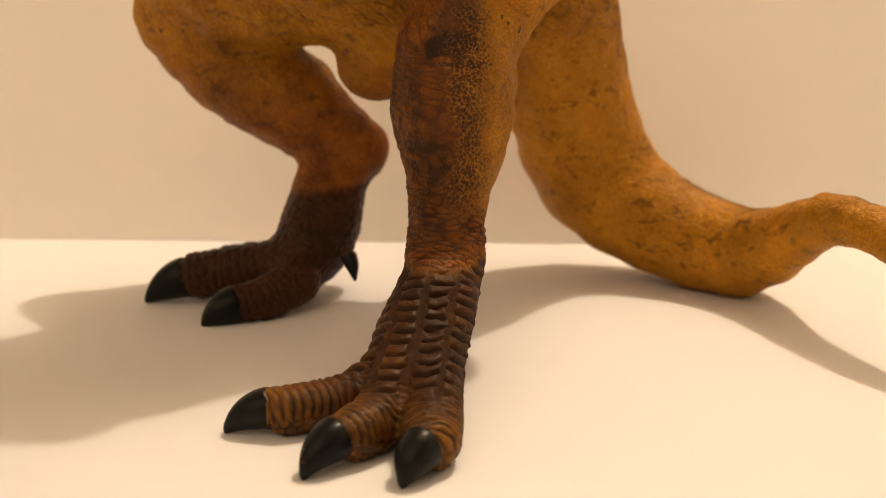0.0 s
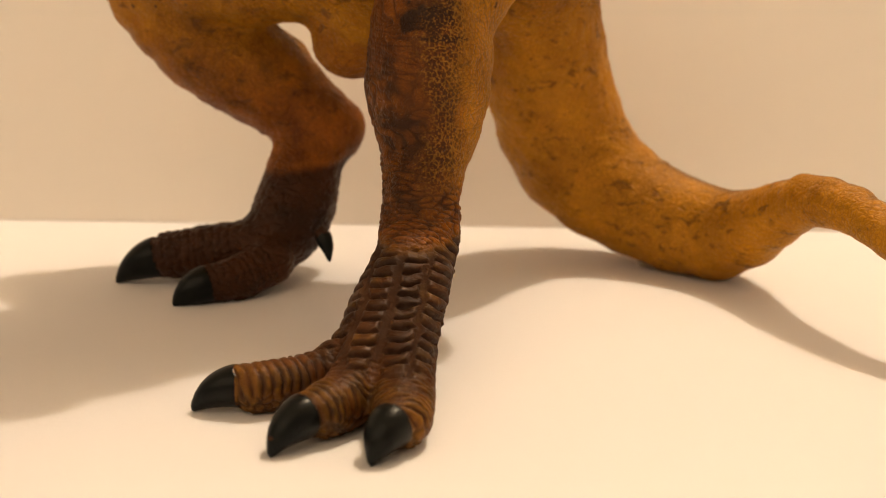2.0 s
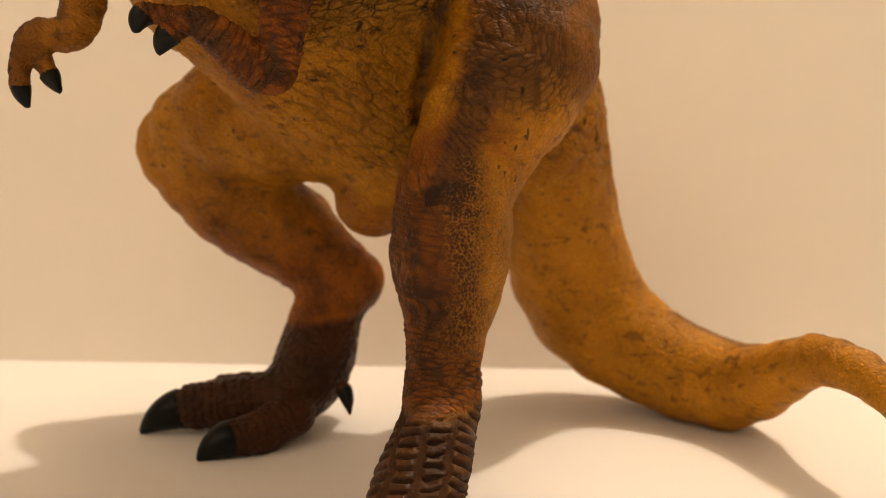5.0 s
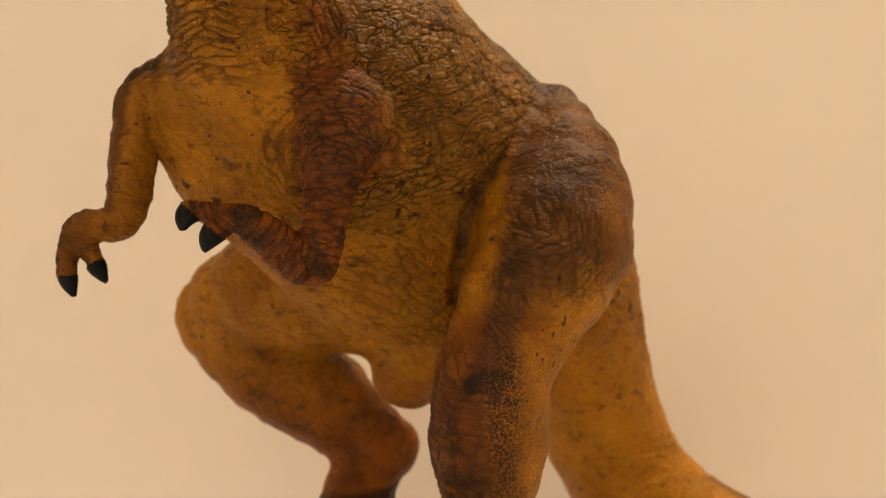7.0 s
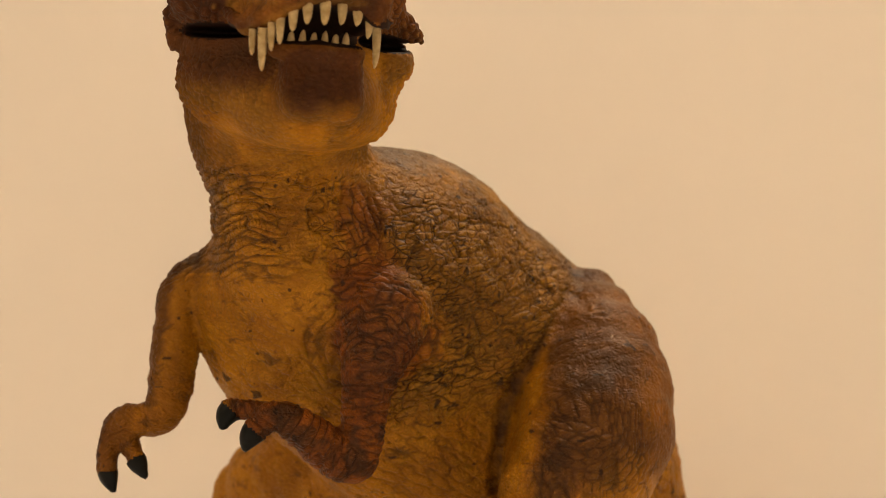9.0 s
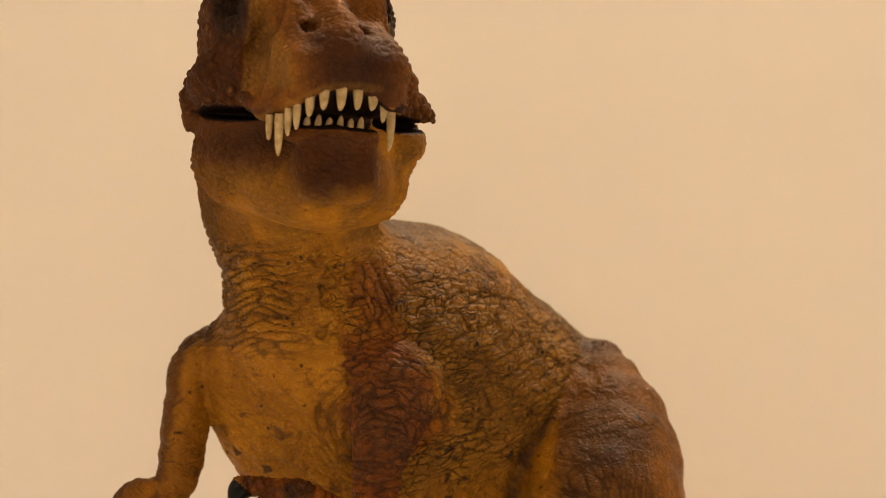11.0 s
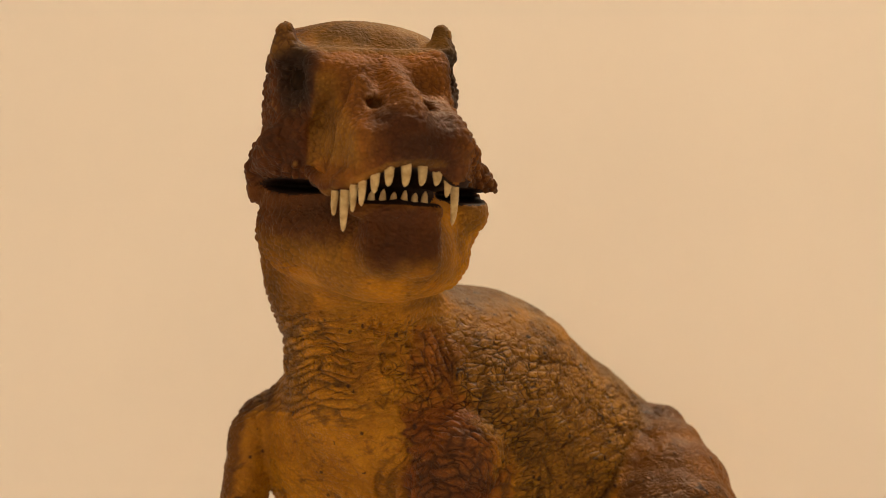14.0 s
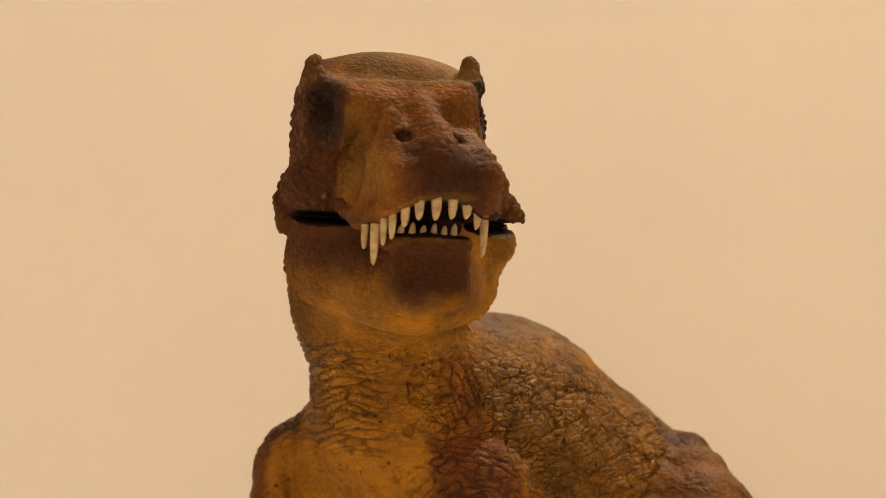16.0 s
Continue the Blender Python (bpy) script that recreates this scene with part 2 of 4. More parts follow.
class Clay:
    def __init__(self, low, high, step):
        self.low, self.step = np.array(low, float), step
        self.size = np.ceil((np.array(high, float) - self.low) / step).astype(int) + 1
        self.field = np.full(self.size, 9.0, np.float32)

    def _box(self, low, high):
        a = np.clip(np.floor((low - self.low) / self.step).astype(int), 0, self.size - 1)
        b = np.clip(np.ceil((high - self.low) / self.step).astype(int) + 1, 1, self.size)
        axes = [(self.low[n] + self.step * np.arange(a[n], b[n])).astype(np.float32) for n in range(3)]
        return tuple(slice(a[n], b[n]) for n in range(3)), np.meshgrid(*axes, indexing="ij", sparse=True)

    def _lay(self, where, d, soft, cut):
        old = self.field[where]
        if cut:
            h = np.clip(0.5 - 0.5 * (old + d) / soft, 0, 1)
            self.field[where] = old * (1 - h) - d * h + soft * h * (1 - h)
        else:
            h = np.clip(0.5 + 0.5 * (old - d) / soft, 0, 1)
            self.field[where] = old * (1 - h) + d * h - soft * h * (1 - h)

    def limb(self, nodes, soft=2.0, cut=False, inner=0.8):
        """A string of round cones from (x, y, z, radius) to the next."""
        n = np.array(nodes if len(nodes) < 4 else bowed(nodes), float)
        pad = n[:, 3:].max() + soft + 3
        where, (x, y, z) = self._box((n[:, :3] - pad).min(0), (n[:, :3] + pad).max(0))
        whole = None
        for p, q in zip(n, n[1:]):
            ab = q[:3] - p[:3]
            t = np.clip(((x - p[0]) * ab[0] + (y - p[1]) * ab[1] + (z - p[2]) * ab[2]) / max(ab @ ab, 1e-6), 0, 1)
            d = np.sqrt((x - p[0] - t * ab[0]) ** 2 + (y - p[1] - t * ab[1]) ** 2 + (z - p[2] - t * ab[2]) ** 2)
            d -= p[3] + t * (q[3] - p[3])
            if whole is None:
                whole = d
            else:
                h = np.clip(0.5 + 0.5 * (whole - d) / inner, 0, 1)
                whole = whole * (1 - h) + d * h - inner * h * (1 - h)
        self._lay(where, whole, soft, cut)

    def egg(self, centre, radii, turn=None, soft=2.0, cut=False):
        """An ellipsoid; turn: a 3 x 3 whose rows are its own axes."""
        r, m = np.array(radii, float), np.eye(3) if turn is None else np.array(turn, float)
        pad = r.max() + soft + 3
        c = np.array(centre, float)
        where, (x, y, z) = self._box(c - pad, c + pad)
        u = [m[n, 0] * (x - c[0]) + m[n, 1] * (y - c[1]) + m[n, 2] * (z - c[2]) for n in range(3)]
        k0 = np.sqrt(sum((u[n] / r[n]) ** 2 for n in range(3)))
        k1 = np.sqrt(sum((u[n] / r[n] ** 2) ** 2 for n in range(3))) + 1e-6
        self._lay(where, k0 * (k0 - 1) / k1, soft, cut)

    def brick(self, centre, half, round_, turn, soft=2.0, cut=False):
        """A box with rounded edges, turned as egg() is."""
        c, b, m = np.array(centre, float), np.array(half, float) - round_, np.array(turn, float)
        pad = np.linalg.norm(half) + soft + 3
        where, (x, y, z) = self._box(c - pad, c + pad)
        u = [np.abs(m[n, 0] * (x - c[0]) + m[n, 1] * (y - c[1]) + m[n, 2] * (z - c[2])) - b[n] for n in range(3)]
        out = np.sqrt(sum(np.maximum(v, 0) ** 2 for v in u)) + np.minimum(np.maximum(np.maximum(u[0], u[1]), u[2]), 0)
        self._lay(where, out - round_, soft, cut)

    def skin(self):
        """Vertices, quads and normals of the surface where the field is nought."""
        f, s = self.field, self.field < 0
        corner = [(i, j, k) for i in (0, 1) for j in (0, 1) for k in (0, 1)]
        n = np.array(f.shape) - 1
        count = sum(s[i:n[0] + i, j:n[1] + j, k:n[2] + k].astype(np.int8) for i, j, k in corner)
        cells = np.argwhere((count > 0) & (count < 8))
        index = np.full(n, -1, np.int32)
        index[tuple(cells.T)] = np.arange(len(cells))
        value = np.stack([f[tuple((cells + c).T)] for c in corner], 1)
        total, hits = np.zeros((len(cells), 3)), np.zeros(len(cells))
        for a in range(8):
            for b in range(a + 1, 8):
                ca, cb = np.array(corner[a]), np.array(corner[b])
                if np.abs(ca - cb).sum() != 1:
                    continue
                cross = (value[:, a] < 0) != (value[:, b] < 0)
                t = value[cross, a] / (value[cross, a] - value[cross, b])
                total[cross] += ca + t[:, None] * (cb - ca)
                hits[cross] += 1
        verts = self.low + self.step * (cells + total / hits[:, None])
        quads = []
        for axis in range(3):
            u, v = (axis + 1) % 3, (axis + 2) % 3
            here = [slice(1, None)] * 3
            here[axis] = slice(0, -1)
            there = list(here)
            there[axis] = slice(1, None)
            inside = [slice(0, m) for m in n]
            change = s[tuple(here)] != s[tuple(there)]
            at = np.argwhere(change) + [0 if m == axis else 1 for m in range(3)]
            at = at[(at < n).all(1)]
            first = s[tuple(at.T)]
            du, dv = np.eye(3, dtype=int)[u], np.eye(3, dtype=int)[v]
            ring = np.stack([index[tuple((at - o).T)] for o in (du + dv, dv, 0 * du, du)], 1)
            ring[~first] = ring[~first][:, ::-1]
            quads.append(ring)
        quads = np.concatenate(quads)
        quads = quads[(quads >= 0).all(1)]
        return verts, quads


def normals_of(verts, quads):
    a, b, c, d = (verts[quads[:, n]] for n in range(4))
    face = np.cross(c - a, d - b)
    out = np.zeros_like(verts)
    for n in range(4):
        for m in range(3):
            out[:, m] += np.bincount(quads[:, n], face[:, m], len(verts))
    return out / (np.linalg.norm(out, axis=1, keepdims=True) + 1e-9)


def relaxed(verts, quads, rounds):
    for _ in range(rounds):
        total, count = np.zeros_like(verts), np.zeros(len(verts))
        for n in range(4):
            a, b = quads[:, n], quads[:, (n + 1) % 4]
            for m in range(3):
                total[:, m] += np.bincount(a, verts[b, m], len(verts)) + np.bincount(b, verts[a, m], len(verts))
            count += np.bincount(a, minlength=len(verts)) + np.bincount(b, minlength=len(verts))
        verts = verts * 0.4 + 0.6 * total / np.maximum(count, 1)[:, None]
    return verts


def finer(verts, quads):
    """Each quad split into four."""
    edge = np.sort(np.stack([quads, np.roll(quads, -1, 1)], 2).reshape(-1, 2), 1)
    key, back = np.unique(edge[:, 0].astype(np.int64) * len(verts) + edge[:, 1], return_inverse=True)
    ends = np.stack((key // len(verts), key % len(verts)), 1)
    mid = (len(verts) + back.reshape(-1, 4)).astype(np.int64)
    heart = len(verts) + len(key) + np.arange(len(quads))
    out = np.concatenate([np.stack((quads[:, n], mid[:, n], heart, mid[:, n - 1]), 1) for n in range(4)])
    return np.concatenate((verts, verts[ends].mean(1), verts[quads].mean(1))), out


def hashed(cell, seed):
    h = (cell[:, 0] * 73856093) ^ (cell[:, 1] * 19349663) ^ (cell[:, 2] * 83492791) ^ (seed * 2654435761 % 2147483647)
    h = (h ^ (h >> 13)) * 1274126177 & 0xFFFFFFFF
    h = (h ^ (h >> 16)) * 2246822519 & 0xFFFFFFFF
    return np.stack([(h & 1023), ((h >> 10) & 1023), ((h >> 20) & 1023)], 1) / 1023.0


def cracks(p, seed):
    """How near to the border between two cells of a random net: 0 on it."""
    base = np.floor(p).astype(np.int64)
    one, two = np.full(len(p), 9.0), np.full(len(p), 9.0)
    for o in np.ndindex(3, 3, 3):
        cell = base + np.array(o) - 1
        d = np.linalg.norm(cell + hashed(cell, seed) - p, axis=1)
        two = np.minimum(two, np.maximum(one, d))
        one = np.minimum(one, d)
    return two - one


def cloud(p, seed):
    """Smooth noise from -1 to 1."""
    base = np.floor(p).astype(np.int64)
    f = p - base
    f = f * f * (3 - 2 * f)
    out = 0
    for o in np.ndindex(2, 2, 2):
        w = np.prod(np.where(np.array(o), f, 1 - f), axis=1)
        out = out + w * hashed(base + np.array(o), seed)[:, 0]
    return out * 2 - 1


def step(a, b, x):
    t = np.clip((x - a) / (b - a), 0, 1)
    return t * t * (3 - 2 * t)


def along(p, nodes):
    """For points p: how far along a limb they lie (in mm), and how far from its core line against its radius."""
    limb = np.array(nodes, float)
    reach = 2.2 * limb[:, 3].max() + 1.5
    here = np.flatnonzero(((p > limb[:, :3].min(0) - reach) & (p < limb[:, :3].max(0) + reach)).all(1))
    whole_s, whole_d, p = np.zeros(len(p)), np.full(len(p), 1e9), p[here]
    best, where, far = np.full(len(p), 1e9), np.zeros(len(p)), 0.0
    for a, b in zip(nodes, nodes[1:]):
        a3, b3 = np.array(a[:3], float), np.array(b[:3], float)
        ab = b3 - a3
        length = np.linalg.norm(ab)
        free = (p - a3) @ ab / length**2
        t = np.clip(free, 0, 1)
        d = np.linalg.norm(p - a3 - t[:, None] * ab, axis=1) / (a[3] + t * (b[3] - a[3]))
        near = d < best
        best, where = np.where(near, d, best), np.where(near, far + np.where(free > 1, free if b is nodes[-1] else t, t) * length, where)
        far += length
    whole_s[here], whole_d[here] = where, best
    return whole_s, whole_d


# ---- the dinosaur figurine (millimetres) ----
NEAR_LEG = [(21.5, 65.0, 58.4, 11.2), (21.1, 63.0, 47.3, 11.7), (20.8, 59.0, 37.0, 8.6), (20.2, 55.0, 28.5, 7.1), (20.1, 51.0, 21.3, 7.6), (18.7, 44.0, 16.7, 7.6), (16.2, 35.0, 10.9, 8.0), (14.9, 28.0, 7.6, 7.8), (15.0, 23.0, 5.0, 6.8)]
NEAR_TOE_L = [(15.8, 38.0, 14.6, 4.2), (12.0, 30.0, 8.8, 4.5), (7.0, 24.6, 5.2, 4.2), (1.0, 21.2, 4.1, 4.0), (-4.8, 18.2, 4.0, 4.1)]
NEAR_TOE_M = [(17.6, 40.0, 19.5, 4.4), (15.2, 30.0, 13.0, 4.8), (13.0, 21.0, 8.2, 5.1), (11.0, 14.5, 5.2, 4.6), (9.2, 11.2, 4.4, 4.4), (6.8, 7.8, 4.2, 4.2)]
NEAR_TOE_R = [(22.0, 38.5, 17.0, 4.2), (19.8, 28.0, 11.6, 4.7), (18.5, 19.0, 7.6, 5.0), (18.8, 12.0, 5.0, 4.7), (18.8, 8.0, 4.4, 4.5), (19.0, 4.8, 4.1, 4.2)]
NEAR_THIGH = [(35.0, 95.0, 113.4, 6.3), (36.5, 88.0, 100.4, 13.1), (34.4, 80.0, 86.2, 16.6), (27.9, 72.0, 73.0, 13.3), (21.8, 66.0, 60.2, 10.6)]
TAIL = [(40.7, 112.0, 79.9, 14.6), (45.2, 120.0, 61.4, 15.0), (49.5, 127.0, 42.8, 15.3), (56.9, 129.0, 25.4, 15.2), (71.2, 122.0, 14.6, 12.5), (88.1, 107.0, 10.7, 10.6), (95.6, 90.0, 18.3, 6.9), (99.2, 79.0, 24.0, 5.5), (103.7, 65.0, 24.9, 4.6), (107.2, 53.0, 22.0, 3.9), (113.0, 41.0, 16.0, 3.4), (118.5, 30.0, 9.0, 2.7), (122.0, 19.0, 3.0, 1.7), (122.0, 10.0, 1.2, 1.0)]
BUTT = [(23.3, 104.0, 98.0, 19.0), (36.5, 106.0, 80.0, 15.0), (40.0, 112.0, 72.0, 15.0)]
PELVIS = [(3.8, 100.0, 54.8, 8.9), (13.4, 95.0, 68.3, 12.3), (25.0, 100.0, 80.0, 16.0)]
FAR_THIGH = [(-44.9, 116.0, 66.2, 9.0), (-28.9, 110.0, 72.3, 15.0), (-6.9, 104.0, 74.0, 15.9), (8.0, 102.0, 82.0, 16.0)]
FAR_SHIN = [(-44.0, 116.0, 61.8, 8.8), (-32.0, 117.0, 53.3, 12.4), (-18.3, 117.0, 44.6, 11.8), (-10.4, 116.0, 38.0, 9.5), (-2.7, 116.0, 33.1, 8.1)]
FAR_META = [(-6.0, 115.0, 32.3, 8.4), (-8.6, 111.0, 23.4, 8.5), (-10.0, 107.0, 16.6, 9.2), (-12.2, 102.0, 11.6, 8.6), (-16.3, 98.0, 7.8, 6.9)]
FAR_TOE_A = [(-20.5, 98.0, 8.5, 5.7), (-30.9, 98.0, 6.8, 5.7), (-37.0, 97.2, 6.3, 5.5)]
FAR_TOE_B = [(-13.6, 91.0, 6.4, 5.2), (-19.7, 85.0, 4.2, 4.9), (-23.2, 82.2, 4.0, 4.5)]
FAR_TOE_C = [(-18.0, 106.0, 8.0, 4.8), (-27.0, 109.0, 6.9, 4.4), (-33.0, 112.0, 6.2, 3.9)]
TORSO = [(-32.2, 80.0, 111.5, 17.9), (-13.0, 85.0, 116.3, 28.1), (-1.5, 95.0, 111.6, 28.0), (18.1, 104.0, 98.3, 26.4)]
BELLY = [(-28.6, 80.0, 99.6, 14.9), (-10.3, 88.0, 90.1, 20.2), (5.4, 95.0, 78.3, 18.8)]
NECK = [(-20.0, 78.0, 118.0, 18.0), (-26.6, 66.0, 125.2, 14.6), (-27.6, 62.0, 134.8, 13.7), (-28.0, 58.0, 145.2, 16.4), (-26.2, 54.0, 153.0, 18.5)]
NAPE = [(-24.0, 64.0, 138.0, 10.0), (-15.0, 75.0, 127.6, 14.2), (-2.0, 86.0, 120.2, 17.3)]
NEAR_ARM = [(-6.5, 61.0, 110.5, 9.0), (-8.4, 58.0, 103.0, 6.9), (-9.6, 57.6, 98.0, 5.1), (-10.5, 57.0, 90.6, 4.5), (-12.0, 56.0, 82.2, 4.0), (-17.9, 54.0, 85.4, 4.2), (-24.7, 51.0, 91.0, 3.1), (-28.7, 50.0, 90.8, 2.5)]
NEAR_FINGER_A = [(-28.0, 49.0, 90.9, 2.3), (-29.4, 48.5, 88.6, 2.2)]
NEAR_FINGER_B = [(-26.0, 52.0, 91.5, 2.3), (-33.1, 51.0, 92.6, 2.1)]
BACK_HUMP = [(-4.2, 84.0, 129.6, 13.6), (3.2, 88.0, 124.2, 13.8)]
FAR_ARM = [(-38.0, 80.0, 115.0, 7.6), (-47.6, 74.0, 115.6, 5.9), (-50.2, 71.0, 110.1, 4.5), (-50.6, 69.0, 101.0, 4.7), (-51.2, 67.0, 92.0, 4.1), (-53.8, 66.0, 88.9, 3.4), (-58.8, 65.0, 89.0, 2.9), (-60.8, 65.0, 88.0, 2.5)]
FAR_FINGER_A = [(-61.6, 65.0, 87.2, 2.2), (-62.1, 64.0, 82.0, 1.9), (-61.9, 64.0, 79.5, 1.7)]
FAR_FINGER_B = [(-59.3, 65.0, 85.9, 2.2), (-57.3, 64.0, 83.2, 2.0), (-56.1, 63.0, 81.6, 1.7)]


def horn(base, tip, radius, bend):
    """The nodes of a claw that bends from base to tip."""
    base, tip, bend = (np.array(v, float) for v in (base, tip, bend))
    out = []
    for t in (0.0, 0.2, 0.4, 0.6, 0.8, 1.0):
        p = (1 - t) ** 2 * base + 2 * t * (1 - t) * ((base + tip) / 2 + bend) + t * t * tip
        out.append((*p, max(radius * (1 - 0.95 * t**1.7), 0.42)))
    return out


# base, tip, radius and bow of each claw
CLAWS = [
    ((-6.6, 18.6, 4.3), (-14.9, 17.6, 0.3), 3.3, (-1.2, 0, 1.9)), ((5.2, 6.2, 4.6), (0.1, 0.0, 0.3), 3.3, (-0.9, -1.1, 2.2)),
    ((18.0, 3.0, 4.6), (14.8, -2.4, 0.3), 3.3, (-0.6, -1.3, 2.2)), ((-38.6, 97.0, 6.2), (-49.1, 95.3, 0.2), 4.6, (-1.2, 0, 1.8)),
    ((-24.6, 81.4, 4.2), (-32.0, 77.2, 0.2), 4.0, (-0.8, -0.4, 1.5)), ((-35.0, 113.0, 4.4), (-41.0, 115.0, 0.2), 3.0, (-1.0, 0, 1.2)),
    ((-2.6, 93.6, 12.4), (-0.6, 90.6, 7.0), 1.7, (0.5, -0.3, 0.6)), ((-29.2, 48.6, 89.2), (-31.2, 48.0, 85.3), 2.1, (-0.6, 0, 0.3)),
    ((-34.2, 50.6, 92.6), (-35.5, 49.0, 89.0), 2.0, (-0.9, 0, 0.4)), ((-62.2, 64.0, 79.6), (-60.6, 63.5, 75.0), 1.8, (-0.4, 0, 0)),
    ((-56.4, 63.0, 82.0), (-53.8, 62.0, 78.0), 1.8, (-0.3, 0, 0.2)),
]
# the upper teeth in the head's own axes (place across, root height, length), and a low row behind them
TEETH = []
for r, u, low, w in ((-8.7, -5.2, -9.6, 0.62), (-7.3, -5.0, -12.3, 0.8), (-6.1, -4.1, -8.9, 0.66), (-4.9, -3.4, -7.8, 0.7), (-3.1, -1.9, -5.7, 0.8), (-1.0, -0.8, -4.5, 0.85), (1.7, -0.4, -4.5, 0.9), (4.5, -0.4, -4.2, 0.85), (7.3, -0.3, -4.1, 0.95), (9.6, -0.8, -6.0, 0.8), (11.3, -2.4, -10.9, 0.8)):
    f = 22.0 - 0.05 * r * r
    TEETH.append([(r, f, u, 0.98 * w), (r + 0.01 * r, f + 0.2, 0.45 * u + 0.55 * low, 0.78 * w), (r, f - 0.2, 0.1 * u + 0.9 * low, 0.25)])
for k in range(6):
    back = 16.2 - 0.10 * (k - 2.5) ** 2
    TEETH.append([(-2.4 + 1.75 * k, back, -7.6, 0.66), (-2.4 + 1.75 * k, back + 0.2, -6.2, 0.6), (-2.3 + 1.75 * k, back + 0.3, -5.0 + 0.4 * (k % 2), 0.3)])
# the upper lip and the slits at the corners of the mouth
LIP = [(-11.6, 9, -2.2, 1.0), (-9.4, 15.8, -4.7, 1.35), (-5.4, 20.4, -2.2, 1.5), (-1.3, 22.0, 0.3, 1.5), (4.1, 21.6, 1.1, 1.5), (9.6, 18.6, 0.7, 1.5), (13.0, 12.5, -1.6, 1.4)]
GAPES = [((-14.6, 4.8, -5.0), (8.2, 10.5, 1.15)), ((17.0, 3.0, -5.2), (6.5, 9.5, 1.4))]


clay = Clay((-68, -8, -2), (134, 152, 194), 0.52)
for nodes, soft in ((TORSO, 6), (BELLY, 6), (NECK, 8), (NAPE, 8), (TAIL, 5), (BUTT, 6), (PELVIS, 5), (BACK_HUMP, 5)):
    clay.limb(nodes, soft)
clay.limb(FAR_THIGH, 5)
clay.limb(FAR_SHIN, 3)
clay.limb(FAR_META, 2)
for nodes in (FAR_TOE_A, FAR_TOE_B, FAR_TOE_C):
    clay.limb(nodes, 2)
clay.limb(NEAR_THIGH, 2.5)
clay.limb(NEAR_LEG, 2)
for nodes in (NEAR_TOE_L, NEAR_TOE_M, NEAR_TOE_R):
    clay.limb(nodes, 1.2)
clay.limb(NEAR_ARM, 1.5)
clay.limb(FAR_ARM, 2)
clay.limb([(-31, 72, 125, 7.5), (-42, 77, 118, 6.6)], 4)
for nodes in (NEAR_FINGER_A, NEAR_FINGER_B, FAR_FINGER_A, FAR_FINGER_B):
    clay.limb(nodes, 1)
# hollow under the flank, before the thigh
clay.egg((13.0, 71.0, 88.0), (5.5, 7.0, 8.0), soft=4.0, cut=True)

# head: its own axes are right, ahead and up
HEAD_AT = np.array((-20.2, 32.0, 162.4))
HEAD_YAW, HEAD_DIP = radians(19.7), radians(10.3)
_f = np.array((math.sin(HEAD_YAW) * math.cos(HEAD_DIP), -math.cos(HEAD_YAW) * math.cos(HEAD_DIP), -math.sin(HEAD_DIP)))
_r = np.array((math.cos(HEAD_YAW), math.sin(HEAD_YAW), 0.0))
HEAD_TURN = np.stack((_r, _f, np.cross(_r, -_f)))


def in_head(r, f, u):
    return HEAD_AT + r * HEAD_TURN[0] + f * HEAD_TURN[1] + u * HEAD_TURN[2]


def head_egg(r, f, u, radii, soft=2.0, cut=False):
    clay.egg(in_head(r, f, u), radii, HEAD_TURN, soft, cut)


def head_limb(nodes, soft=1.5, cut=False):
    clay.limb([(*in_head(*n[:3]), n[3]) for n in nodes], soft, cut)


def head_brick(r, f, u, half, round_, dip=0.0, soft=2.0, cut=False, yaw=0.0):
    """A rounded block in the head's axes; dip: its front falls; yaw: its front swings to the head's right axis."""
    a, b = radians(dip), radians(yaw)
    side = math.cos(b) * HEAD_TURN[0] - math.sin(b) * HEAD_TURN[1]
    ahead = math.cos(b) * HEAD_TURN[1] + math.sin(b) * HEAD_TURN[0]
    turn = np.stack((side, math.cos(a) * ahead - math.sin(a) * HEAD_TURN[2], math.sin(a) * ahead + math.cos(a) * HEAD_TURN[2]))
    clay.brick(in_head(r, f, u), half, round_, turn, soft, cut)


# skull, cheeks and jaw
head_brick(-0.9, -9, 7, (16.2, 14, 11.5), 6, 0, 3)
head_egg(1.0, -7, -1.5, (19.8, 13, 11), 4)
head_egg(0.8, -5, -13.0, (19.4, 15.5, 11), 4)
head_egg(2.4, -4, -8.5, (19.2, 11, 7.5), 3)
head_egg(9.5, -4, -17.6, (9.4, 10, 6.4), 3)
head_egg(17.6, -3, -8.0, (4.8, 8, 4.2), 2)
head_egg(2.4, 6, -16, (12, 9, 8.0), 4)
head_brick(3.0, 10.6, -13.8, (6.8, 7.2, 5.8), 2.8, -12, 2.5)
# muzzle: a long block that narrows upwards and falls to the nose
head_brick(1.8, 9.0, 2.2, (10.3, 12.8, 6.4), 2.6, 16, 1.6, yaw=8)
head_brick(2.2, 5.6, 7.4, (8.0, 13.4, 6.6), 2.2, 28, 2.6, yaw=8)
head_limb([(0.6, 5, 17.0, 1.2), (1.4, 10, 14.2, 1.4), (2.4, 17, 10.0, 1.8), (2.7, 20.2, 5.6, 2.2)], 4.0)
